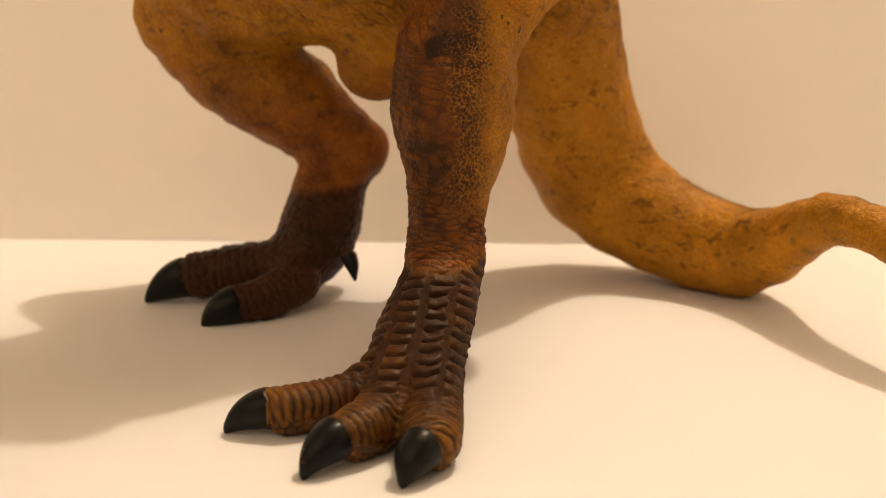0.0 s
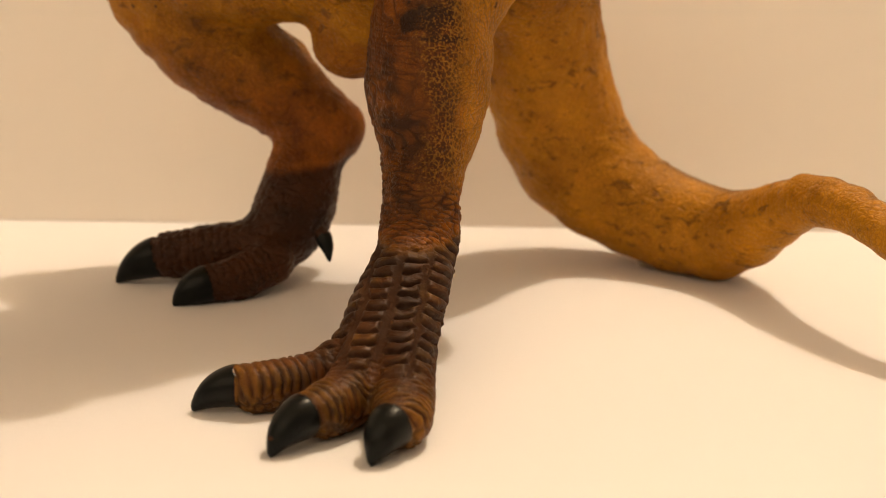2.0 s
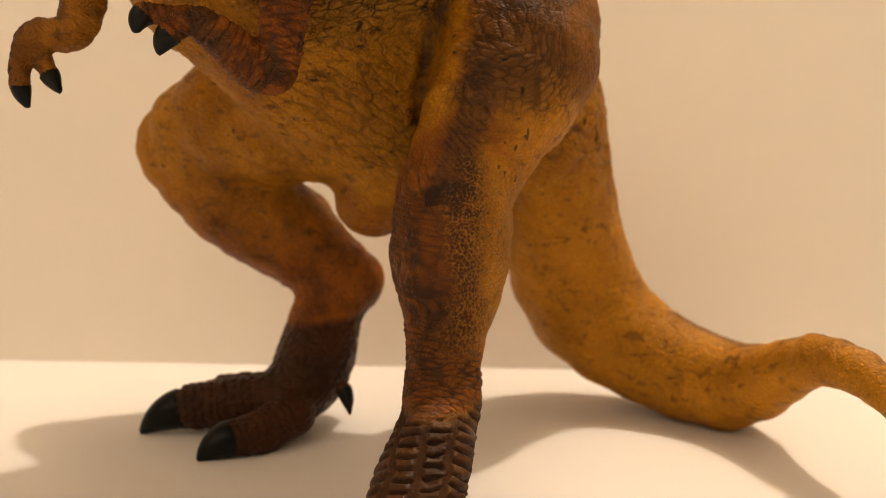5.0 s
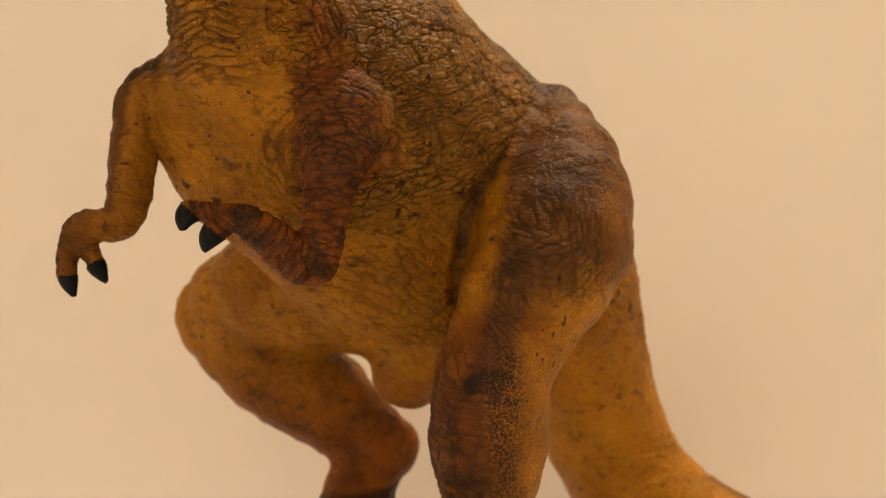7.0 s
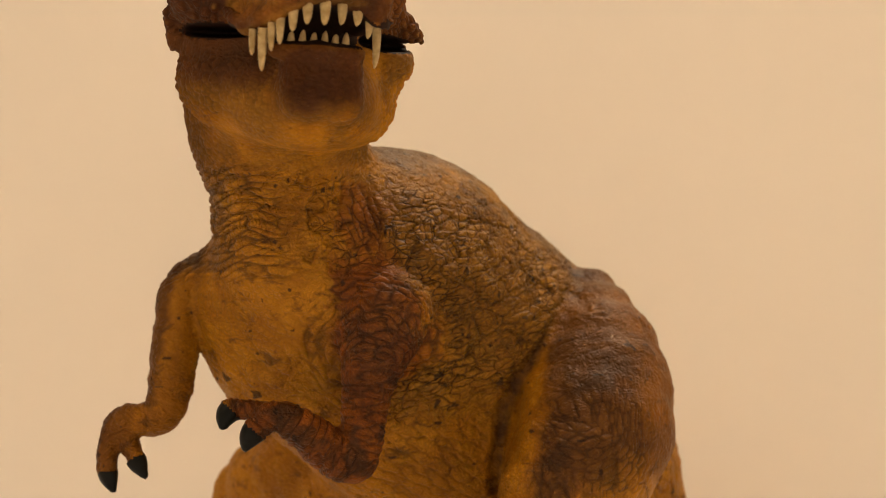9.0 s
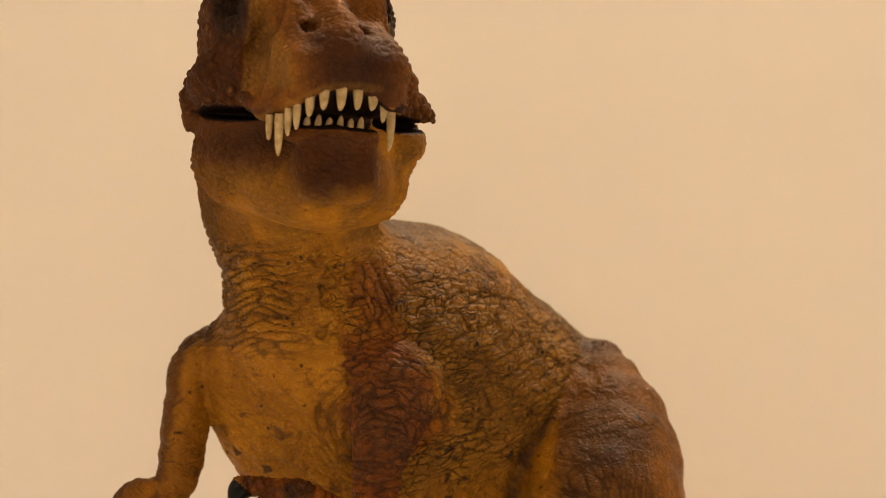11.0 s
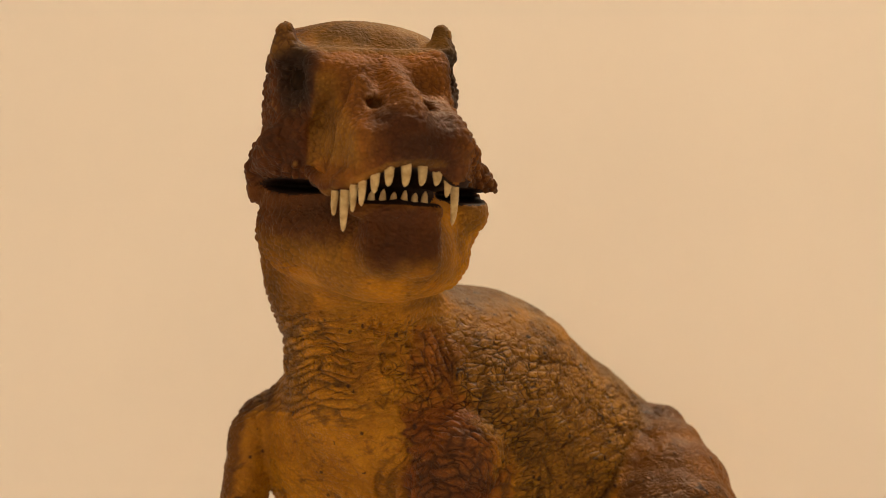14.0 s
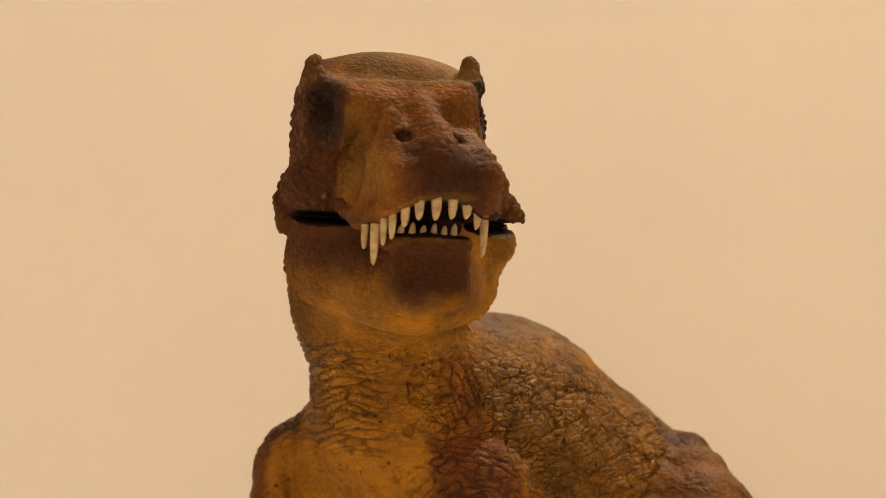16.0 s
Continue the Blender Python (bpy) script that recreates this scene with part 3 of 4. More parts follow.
# forehead: a flat plate that rises backwards from the brow, with a low swell on it
head_brick(-2.0, -4.6, 16.9, (12.6, 9.4, 3.6), 1.6, 19, 1.6)
head_egg(-6.0, 5.0, 13.0, (7.0, 5.5, 4.8), 3)
head_egg(7.6, 5.0, 14.2, (5.0, 5.5, 4.6), 3)
head_limb([(-4.6, 13.0, 12.4, 1.3), (-6.4, 15.6, 4.0, 1.5), (-8.2, 15.0, -3.0, 1.6)], 2.2)
head_egg(-2.2, -8, 19.6, (10.0, 8.5, 5.2), 4)
head_egg(5.6, -6, 19.2, (7.5, 7.0, 3.9), 4)
head_limb([(-13.6, 4.6, 17.0, 1.2), (-2.4, 5.4, 17.6, 0.9), (8.6, 4.6, 18.4, 1.2)], 1.2)
for s, tip, base in ((-1, (-15.8, 2.2, 21.4), (-15.6, 2.6, 17.4)), (1, (11.2, 2.0, 23.2), (11.4, 2.6, 18.6))):
    head_limb([(*base, 2.2), (base[0] + 0.2 * s, -6, base[2] - 1.2, 2.2)], 2.0)
    head_limb([(*base, 2.3), (tip[0], tip[1], tip[2] - 0.5, 1.6)], 1.6)
    eye = (-14.9, 6.4, 12.8) if s < 0 else (13.2, 5.2, 14.4)
    head_egg(*eye, (2.8, 4.6, 3.2), 1.2, True)
    head_egg(eye[0] - 2.4 * s, eye[1] - 3.4, eye[2], (2.0, 2.0, 2.0), 0.3)
    # rim of the eye and the bumpy bar below it
    head_limb([(eye[0] - 3.6 * s, 7.2, eye[2] + 3.0, 1.5), (eye[0] - 3.9 * s, 8.4, eye[2] - 1.0, 1.5), (eye[0] - 2.6 * s, 7.2, eye[2] - 5.0, 1.7), (17.0 * s, 2, 2.0, 2.2), (17.8 * s, -3, -1.0, 2.2)], 2)
    n = (-3.8, 10.7) if s < 0 else (7.0, 10.8)
    head_limb([(n[0] - 0.2 * s, 23.5, n[1] - 0.6, 1.6), (n[0] - 1.2 * s, 15.5, n[1] - 1.8, 1.2)], 0.6, True)
    head_egg(*((-15.9, 11.6, 5.0) if s < 0 else (17.1, 12.0, 4.0)), (5.1, 7.6, 8.0) if s < 0 else (4.4, 6.0, 6.0), 1.2, True)
head_egg(1.2, 18, -4.0, (8.6, 12, 3.2), 1.0, True)
head_egg(4.0, 13.5, -4.2, (6.0, 6.0, 2.8), 1.0, True)
head_egg(10.6, 15.5, -6.4, (4.2, 7.0, 3.0), 0.8, True)
head_limb([(-4.6, 15.2, -8.0, 1.5), (1.8, 16.6, -7.8, 1.6), (8.4, 15.2, -8.0, 1.5)], 0.8)
for c, w in GAPES:
    head_egg(*c, w, 0.6, True)
head_limb(LIP, 1.0)
head_limb([(18.4, -3, 0, 2.8), (21.0, -3, -2.2, 2.2), (24.0, -3, -3.9, 0.7)], 1)
head_limb([(-17.6, -6, 1, 2.2), (-18.8, -7, -3.0, 2.0), (-18.6, -7, -7.0, 1.6)], 1)

# claws and teeth
for base, tip, r, bend in CLAWS:
    clay.limb(horn(base, tip, r, bend), 0.35)

# flat soles
zs = clay.low[2] + clay.step * np.arange(clay.size[2])
clay.field = np.maximum(clay.field, (0.05 - zs)[None, None, :].astype(np.float32))
verts, quads = clay.skin()
verts, quads = finer(relaxed(verts, quads, 1), quads)
verts = relaxed(verts, quads, 1)
normal = normals_of(verts, quads)

# colours and relief
is_claw = np.zeros(len(verts), bool)
for base, tip, r, bend in CLAWS:
    s0, d0 = along(verts, horn(base, tip, r, bend))
    is_claw |= np.linalg.norm(verts - tip, axis=1) < (2.6 if r > 2.4 else 1.2)
    is_claw |= (d0 < (1.16 + 0.15 / r if r > 2.4 else 1.7)) & (s0 > 0.14 * np.linalg.norm(np.subtract(tip, base)))
at_head = (verts - HEAD_AT) @ HEAD_TURN.T
is_mouth = (np.linalg.norm((at_head - (3.0, 17, -4.8)) / (11.4, 14.5, 4.2), axis=1) < 1.0) & (at_head[:, 1] < 19.5) & (at_head[:, 2] > -7.0)
for c, w in GAPES:
    is_mouth |= np.linalg.norm((at_head - c) / (np.array(w) + 0.3), axis=1) < 1.0
is_eye = np.zeros(len(verts), bool)
for ball in ((-12.5, 3.0, 12.8), (10.8, 1.8, 14.4)):
    is_eye |= np.linalg.norm(at_head - ball, axis=1) < 2.2
x, y, z = verts.T
rough1, rough2, rough3 = cloud(verts * 0.12, 3), cloud(verts * 0.33, 5), cloud(verts * 0.9, 7)
ragged = 0.5 * rough1 + 0.35 * rough2 + 0.25 * rough3
s_leg, d_leg = along(verts, NEAR_LEG)
s_thigh, d_thigh = along(verts, NEAR_THIGH)
on_leg = step(1.45, 1.15, d_leg)
on_thigh = step(1.35, 1.05, d_thigh)
near_foot = step(23.5, 21.0, z + ragged) * (y < 72) * (x < 45)
far_foot = step(27.5, 25.0, z + ragged - 0.12 * x) * (x < 14) * (y > 70)
near_arm, far_arm, arm_s = np.zeros(len(verts)), np.zeros(len(verts)), np.zeros(len(verts))
for nodes, near in ((NEAR_ARM[1:], True), (NEAR_FINGER_A, True), (NEAR_FINGER_B, True), (FAR_ARM, False), (FAR_FINGER_A, False), (FAR_FINGER_B, False)):
    sa, da = along(verts, nodes)
    hit = step(1.6, 1.15, da)
    arm_s = np.where(hit > 0.2, sa, arm_s)
    if near:
        near_arm = np.maximum(near_arm, hit)
    else:
        far_arm = np.maximum(far_arm, hit)
on_head = step(18, 22, at_head[:, 1] + 42) * step(-30, -26, at_head[:, 2])

hr, hf, hu = at_head.T
umber = np.maximum(0.95 * near_foot, far_foot)
umber = np.maximum(umber, on_head * step(10.0, 11.8, 0.6 * ragged - hr) * step(-11, -7, hu) * 0.9)
umber = np.maximum(umber, on_head * step(12, 14, hr + ragged) * step(-9, -5, hu) * 0.6)
# dark chin, and the jaw shadow painted in under the corner of the mouth
umber = np.maximum(umber, 0.95 * on_head * step(-5.5, -8, hu + 1.5 * ragged) * step(-20.5, -13.5, hu + 3 * ragged) * step(6, 11, hf) * step(11.5, 5.5, np.abs(hr - 3.0) + 2.5 * ragged))
umber = np.maximum(umber, 0.9 * on_head * step(-3, -5, hu + ragged) * step(-17, -10.5, hu + 3 * ragged) * step(3, -6, hr + 2 * ragged))
umber = np.maximum(umber, 0.75 * far_arm * step(-0.05, -0.5, normal[:, 0] + 0.35 * ragged) * step(-44.5, -47.0, x))
umber = np.maximum(umber, 0.5 * far_arm * step(-55.5, -58.5, x + ragged))
# dark stripe between the nostrils down to the lip
umber = np.maximum(umber, 0.92 * on_head * step(11.5, 5.0, np.abs(hr - 3.5) + 1.6 * ragged) * step(12, 15, hf) * step(11.0, 6.5, hu + ragged) * (hu > -3))
crown = on_head * step(16.6, 17.6, hu - 0.055 * hr + 0.4 * ragged) * step(7.2, 6.2, hf + 0.4 * ragged)
side_plane = on_head * step(-4.6, -6.6, hr + 0.2 * hu + 0.8 * ragged) * step(-12.0, -11.0, hr) * step(3, 5, hf) * step(-2.5, 0.5, hu + ragged) * step(15, 12, hu)
umber *= 1 - 0.8 * side_plane
russet = np.maximum(near_arm * 0.95, 0.55 * on_head * step(-7, -2.5, hu + ragged + 0.15 * hf) * (1 - crown) * (1 - 0.6 * side_plane))
edge = x + 3.4 * rough2 + 2.6 * rough3 + 1.2 * np.sin(0.8 * z) + 0.10 * (z - 110)
shoulder = step(15, 9, np.linalg.norm((verts - (-9, 60, 108)) / (0.9, 1.6, 1.15), axis=1) + 5 * ragged) * step(-17.2, -15.2, edge)
scapula = step(1.2, 0.6, np.linalg.norm((verts - (-11, 68, 126)) / (6.5, 16, 12), axis=1) + 0.5 * ragged) * step(-17.2, -15.2, edge)
shoulder = np.maximum(shoulder, 0.85 * scapula)
russet = np.maximum(russet, 0.9 * shoulder)
russet = np.maximum(russet, 0.8 * on_leg * (1 - near_foot) * step(64, 54, z + 4 * ragged))
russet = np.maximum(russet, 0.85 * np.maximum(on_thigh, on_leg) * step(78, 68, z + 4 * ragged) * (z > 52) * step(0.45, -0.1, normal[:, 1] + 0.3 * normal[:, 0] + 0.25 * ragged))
russet = np.maximum(russet, 0.85 * step(66, 36, z + 5 * ragged) * (x < 14) * (y > 90))
russet = np.maximum(russet, 0.35 * far_arm * step(104, 84, z))
russet = np.maximum(russet, 0.45 * on_thigh * step(66, 80, z + 3 * ragged) * step(17.0, 20.5, x - 0.20 * (z - 70) + 2.0 * ragged))
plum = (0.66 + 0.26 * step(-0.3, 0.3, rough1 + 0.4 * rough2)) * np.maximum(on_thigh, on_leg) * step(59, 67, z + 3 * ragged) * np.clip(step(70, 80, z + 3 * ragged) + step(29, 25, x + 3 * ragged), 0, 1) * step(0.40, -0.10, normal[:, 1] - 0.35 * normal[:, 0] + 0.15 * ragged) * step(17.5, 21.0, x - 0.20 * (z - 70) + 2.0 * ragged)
plum *= 1 - 0.5 * np.clip(step(98, 108, z + 4 * ragged) + step(40, 47, x + 3 * ragged), 0, 1)
plum = np.maximum(plum, 0.08 * on_head * step(-7, -2.5, hu + ragged + 0.15 * hf) * (1 - crown) * (1 - side_plane))
plum = np.maximum(plum, 0.5 * step(-32, -40, x + 3 * ragged) * (z > 118) * (z < 150))
plum = np.maximum(plum, 0.35 * crown)
plum = np.maximum(plum, 0.5 * shoulder * (1 - scapula) * step(-0.3, 0.4, rough1 + 0.5 * rough2))
plum = np.maximum(plum, 0.75 * near_arm * step(0.0, 0.5, rough2 + 0.5 * rough3))
olive = 0.8 * np.where(z > 100, step(0.35, 0.9, normal[:, 2] + 0.3 * ragged), 0.5 * step(0.6, 0.95, normal[:, 2] + 0.25 * ragged)) * (z > 12) * (1 - near_foot) * (1 - far_foot) * (1 - on_head)
olive = np.maximum(olive, 0.5 * step(126, 140, z + 5 * ragged) * (z < 150) * (x > -15) * (1 - on_head))
olive = np.maximum(olive, np.maximum(0.9 * crown, 0.8 * side_plane))
olive = np.maximum(olive, on_head * np.where(hu > -5, 0.55, 0.5 * step(-0.5, 0.5, rough1 + 0.7 * rough2)))
knee = step(1.2, 0.7, np.linalg.norm((verts - (21.5, 53, 60.5)) / (6.5, 7.0, 2.4), axis=1) + 0.45 * rough2 + 0.4 * rough3)
knee = np.maximum(knee, step(1.1, 0.7, np.linalg.norm((verts - (25, 53, 57.0)) / (7.5, 7.0, 0.9), axis=1) + 0.5 * rough2))
umber = np.maximum(umber, 0.5 * on_leg * (1 - near_foot) * step(64, 56, z) * step(27, 18, x + 4 * ragged))
near_black = np.maximum(0.9 * knee, 0.6 * on_leg * step(-0.3, 0.4, rough2 + 0.4 * rough3) * step(22, 30, z) * step(64, 52, z) * step(27, 19, x + 2 * ragged))
near_black = np.maximum(near_black, 0.45 * far_foot)
near_black = np.maximum(near_black, 0.8 * (rough3 + 0.5 * rough2 > 0.93) * step(0.3, -0.1, normal[:, 1]) * (z > 60) * (1 - on_head))
# Dark paint round the eye sockets, which also puts in their shade.
for socket in ((-14.4, 5.5, 12.6), (13.0, 4.0, 14.2)):
    near_black = np.maximum(near_black, on_head * 0.9 * step(5.6, 2.8, np.linalg.norm((at_head - socket) / (1.0, 1.3, 1.35), axis=1) + 0.9 * ragged))
tan = 0.45 * crown * step(-0.6, 0.3, rough2 + 0.5 * rough3)
tan = np.maximum(tan, 0.7 * side_plane * step(-0.8, 0.2, rough1 + 0.6 * rough2))
near_black = np.maximum(near_black, 0.42 * on_head * step(7.0, 2.0, np.abs(hr - 3.0) + 1.6 * ragged) * step(14, 17, hf) * step(6.0, 3.0, hu + ragged) * (hu > -3))
dashes = np.clip(1 - on_head - near_arm - near_foot - far_foot, 0, 1) * (1 - 0.5 * on_leg)
fine = np.clip(0.55 + 0.2 * rough1, 0, 1) * (1 - 0.7 * near_foot) * (1 - 0.4 * far_foot) * (1 - 0.5 * on_head)
s_tail, d_tail = along(verts, TAIL)
gold = step(1.6, 1.2, d_tail) * step(60, 45, z + 6 * ragged)
gold = np.maximum(gold, 0.8 * np.maximum(on_thigh, on_leg) * step(84, 72, z + 4 * ragged) * step(29, 37, x + 0.25 * (z - 64) * (z < 64) + 3 * ragged) * (z > 20))
gold = np.maximum(gold, 0.75 * on_leg * (1 - near_foot) * step(24.0, 28.5, x + 2 * ragged) * step(26, 34, z))
dorsal = step(1.6, 1.2, d_tail) * (z < 60) * step(0.72, 0.9, normal @ np.array((0.25, 0.45, 0.86)) + 0.12 * ragged)
umber = np.maximum(umber, 0.6 * dorsal)
gold = gold * (1 - 0.7 * dorsal)
wash, relief = np.zeros(len(verts)), np.zeros(len(verts))


def groove(v, width):
    """1 in a narrow groove at each whole number, falling to 0 beside it."""
    return np.exp(-(((v - np.round(v)) / width) ** 2))


# cross-ribbed scutes on the near shank: three columns, each stepped against the next
core = np.array([n[:3] for n in NEAR_LEG])
off = x - np.interp(z, core[::-1, 2], core[::-1, 0])
wide = np.interp(z, core[::-1, 2], [n[3] for n in NEAR_LEG][::-1])
lane = off / wide * 1.45 + 0.15 * rough1 + 0.10 * rough2 + 0.08 * rough3 - 0.12 + 0.02 * (z - 14)
column = np.round(lane)
aside = np.abs(lane - column)
row = -(0.62 * y + 0.78 * z) / 2.45 + 0.37 * column + np.where(column == 0, 0.3, -0.3) * (lane - column) + 0.6 * (lane - column) ** 2 + 0.16 * rough2 + 0.06 * rough3
plate = hashed(np.stack((np.round(column), np.floor(row + 0.5), 0 * column), 1).astype(np.int64), 41)
on_plate = step(0.44, 0.30, aside + 0.05 * rough3)
cross = groove(row + 0.5, 0.17) * on_plate
shank = near_foot * (1 - is_claw) * step(7.5, 10.5, z + ragged)
cut = np.maximum(cross, 0.55 * (1 - on_plate))
relief += shank * (0.35 * (plate[:, 0] - 0.5) * on_plate - 0.95 * cut)
wash = np.maximum(wash, shank * np.maximum(0.9 * cross, 0.75 * (1 - on_plate)))
tan = np.maximum(tan, shank * (0.34 * on_plate * (1 - cross) * step(0.3, 0.9, plate[:, 1]) * step(-0.3, 0.5, rough3) + 0.4 * np.exp(-(((lane - 0.5) / 0.10) ** 2)) * step(0.0, 0.5, rough3)))
near_black = np.maximum(near_black, shank * np.maximum(0.25 + 0.3 * plate[:, 2] * on_plate, 0.55 * step(17.5, 20.5, z + ragged)))
near_black = np.maximum(near_black, 0.5 * near_foot * (1 - is_claw) * step(0.15, 0.6, rough2 + 0.5 * rough3))
# rings round the toes
for nodes, gap in ((NEAR_TOE_L, 1.55), (NEAR_TOE_M, 1.25), (NEAR_TOE_R, 1.15), (FAR_TOE_A, 2.0), (FAR_TOE_B, 1.9), (FAR_TOE_C, 2.0)):
    far = y > 60
    st, dt = along(verts, nodes)
    near = step(1.4, 1.12, dt) * (1 - is_claw) * (st > 0.5) * np.where(far, 1, step(11.0, 8.0, z + ragged))
    ringcut = groove(st / gap + 0.3 * rough2 + 0.08 * rough3, 0.19) * near * step(3.0, 4.6, z + 1.4 * rough2) * np.where(far, 1, 0.45 + 0.55 * step(-0.6, 0.1, rough1 + 0.6 * rough2))
    relief -= np.where(far, 0.22, 0.42) * ringcut
    wash = np.maximum(wash, np.where(far, 0.3, 0.85) * ringcut)
    tan = np.maximum(tan, np.where(far, 0.0, 0.55) * near * (1 - ringcut) * step(0.55, 1.0, st / max(st.max(), 1) + 0.25 * rough2))
# a net of creases in the slack skin, stretched across the way the skin folds
def creased(mask, where, depth, width, dark, seed, puff=0.45):
    global relief, wash
    pick = np.flatnonzero(mask > 0.02)
    if not len(pick):
        return None
    bend = np.stack((rough1, rough2, rough3), 1)[pick] * 0.22
    gap = cracks(where[pick] + bend, seed)
    m, line = mask[pick], np.exp(-((gap / width) ** 2))
    relief[pick] += m * depth * (puff * np.minimum(gap, 0.7) - line)
    wash[pick] = np.maximum(wash[pick], np.clip(m * dark * line, 0, 0.95))
    return pick, gap


def stretched(flow, short, long):
    """Cells short along the flow and long across it."""
    return np.stack((flow / short, (x + 0.6 * y) / long, (z - 0.6 * y) / long), 1)


body = (1 - on_head) * (1 - near_foot) * (1 - far_foot)
calm = 0.7 + 0.3 * step(-0.5, 0.3, rough1 + 0.4 * rough2)
front = step(0.5, 0.2, normal[:, 1])
arms = np.maximum(near_arm, 0.25 * far_arm)
flank = step(-18, -13.5, edge) * step(84, 97, z + 5 * ragged) * step(140, 128, z + 3 * ragged) * (y < 108) * step(1.10, 1.22, d_thigh) * (1 - on_head) * (1 - near_arm)
hub = np.array((-9.0, 47.0, 98.0))
span = np.linalg.norm((verts - hub) * (1.0, 0.8, 1.0), axis=1)
cap = step(23.0, 19.0, span + 2.5 * ragged) * step(-18.5, -15.5, edge) * step(99, 102, z) * (1 - on_head)
lean = np.array(((0.92, 0, 0.39), (0, 1, 0), (-0.39, 0, 0.92)))
flank *= step(0.9, 0.5, normal[:, 2])
neck_side = step(118, 124, z + 3 * ragged) * step(150, 146, z) * step(-18, -26, x + 4 * ragged) * (1 - on_head)
tan = np.maximum(tan, 0.62 * flank * (1 - shoulder) * (1 - cap) * step(-12, -2, x + 5 * ragged) * step(0.95, 0.65, normal[:, 2] + 0.25 * ragged))
plum = np.maximum(plum, 0.35 * step(0.6, 0.9, normal[:, 2] + 0.2 * ragged) * (z > 100) * (1 - on_head))
creased(0.35 * flank * (1 - cap) * calm, (verts @ lean.T) * (0.30, 0.40, 0.66) + 0.5 * np.stack((rough2, rough1, rough2), 1), 0.24, 0.10, 0.5, 21, 0.14)
creased(0.8 * flank * (1 - cap) * step(-8, 0, x + 3 * ragged), (verts @ lean.T) * (0.06, 0.12, 0.26), 0.5, 0.06, 0.85, 22, 0.12)
creased(0.9 * scapula * (1 - cap), verts @ lean.T * (0.62, 0.4, 0.20), 0.34, 0.14, 0.85, 39)
leather = np.clip(flank * (1 - 0.6 * scapula) * (0.65 + 0.35 * step(16, 4, x + 4 * ragged)) * (1 - cap) + 0.45 * neck_side, 0, 1)
creased(0.95 * np.maximum(cap, 0.0), stretched(span + 1.3 * rough2 + 0.8 * rough1, 1.45, 4.6), 0.42, 0.18, 0.9, 23)
creased(np.clip(1.1 * arms, 0, 1) * (1 - cap), stretched(arm_s, 1.45, 7.0), 0.34, 0.20, 0.8, 24)
# fan of folds between the arm and the breast
fan = step(20.5, 17.5, span + 2 * ragged) * step(9.0, 11.0, span) * step(-15, -17, edge) * (z < 112) * (z > 88) * (1 - near_arm)
creased(0.95 * fan, stretched(span + 0.8 * rough1, 1.25, 9.0), 0.32, 0.18, 0.62, 25)
# the fold that parts neck and shoulder
tendon = np.exp(-(((edge + 16.6) / 0.9) ** 2)) * step(114, 120, z) * step(148, 140, z) * front * (1 - on_head)
relief -= 0.6 * tendon
wash = np.maximum(wash, 0.5 * tendon * step(-0.6, 0.2, rough2))
# throat and neck
neck = step(112, 120, z + 3 * ragged) * step(153, 147, z) * step(-13, -17, edge) * (1 - on_head)
creased(0.9 * neck * np.clip(0.5 + step(-22, -30, x + 3 * ragged), 0, 1), stretched(z + 0.10 * (x + 27) ** 2 * 0.12 + 1.2 * rough1, 1.6, 7.5), 0.48, 0.17, 0.85, 26)
creased(0.75 * step(114, 106, z) * (z > 84) * step(-17, -20, edge) * (1 - fan) * (1 - arms) * front, stretched(z + 0.7 * x, 2.2, 8.0), 0.22, 0.13, 0.5, 27)
# thigh: dense cross wrinkles on its front, smoother behind and above
cross_thigh = on_thigh * body * step(0.45, 0.0, normal[:, 1] - 0.15 * normal[:, 0] + 0.2 * ragged)
cross_thigh = np.maximum(cross_thigh, on_leg * step(60, 63, z) * step(0.45, 0.0, normal[:, 1]))
creased(cross_thigh * np.clip(0.35 + plum, 0, 1) * np.clip(0.3 + step(47, 38, x + 3 * ragged), 0, 1) * step(60, 64, z) * step(102, 90, z + 4 * ragged), stretched(s_thigh + 0.06 * (x - 28) ** 2, 1.35, 3.4), 0.30, 0.17, 0.7, 28)
creased(0.6 * on_thigh * body * step(96, 102, z), stretched(s_thigh + 0.5 * x, 3.2, 9.0), 0.28, 0.13, 0.5, 29)
# the deep fold round the thigh, its shade painted in with the wash
seam = step(2.0, 0.3, np.abs(d_thigh - 1.14) * 12) * (x < 38) * (z > 72) * (z < 120) * front * step(0.2, -0.3, normal[:, 2] - 0.3)
relief -= 0.8 * seam
wash = np.maximum(wash, 0.9 * seam)
# shin: cross wrinkles in front, pebbles filled with dark paint on the outer side
shin = on_leg * (1 - near_foot) * step(70, 64, z + 3 * ragged)
honey = shin * step(18.0, 24.5, x + 4 * ragged) * step(28, 36, z + 3 * ragged)
creased(shin * (1 - honey) * np.clip(0.7 + step(46, 34, z), 0, 1), stretched(s_leg + 0.03 * (x - 20) ** 2, 1.2, 3.4), 0.30, 0.2, 0.9, 30)
cells = creased(0.05 + 0.95 * honey, verts * (1.3, 1.2, 1.15), 0.0, 0.2, 0.0, 31)
pick, gap = cells
relief[pick] += honey[pick] * 0.26 * np.minimum(gap, 0.6)
tan[pick] = np.maximum(tan[pick], 0.95 * honey[pick] * step(0.13, 0.05, gap))
umber[pick] *= 1 - 0.8 * honey[pick] * step(0.13, 0.05, gap)
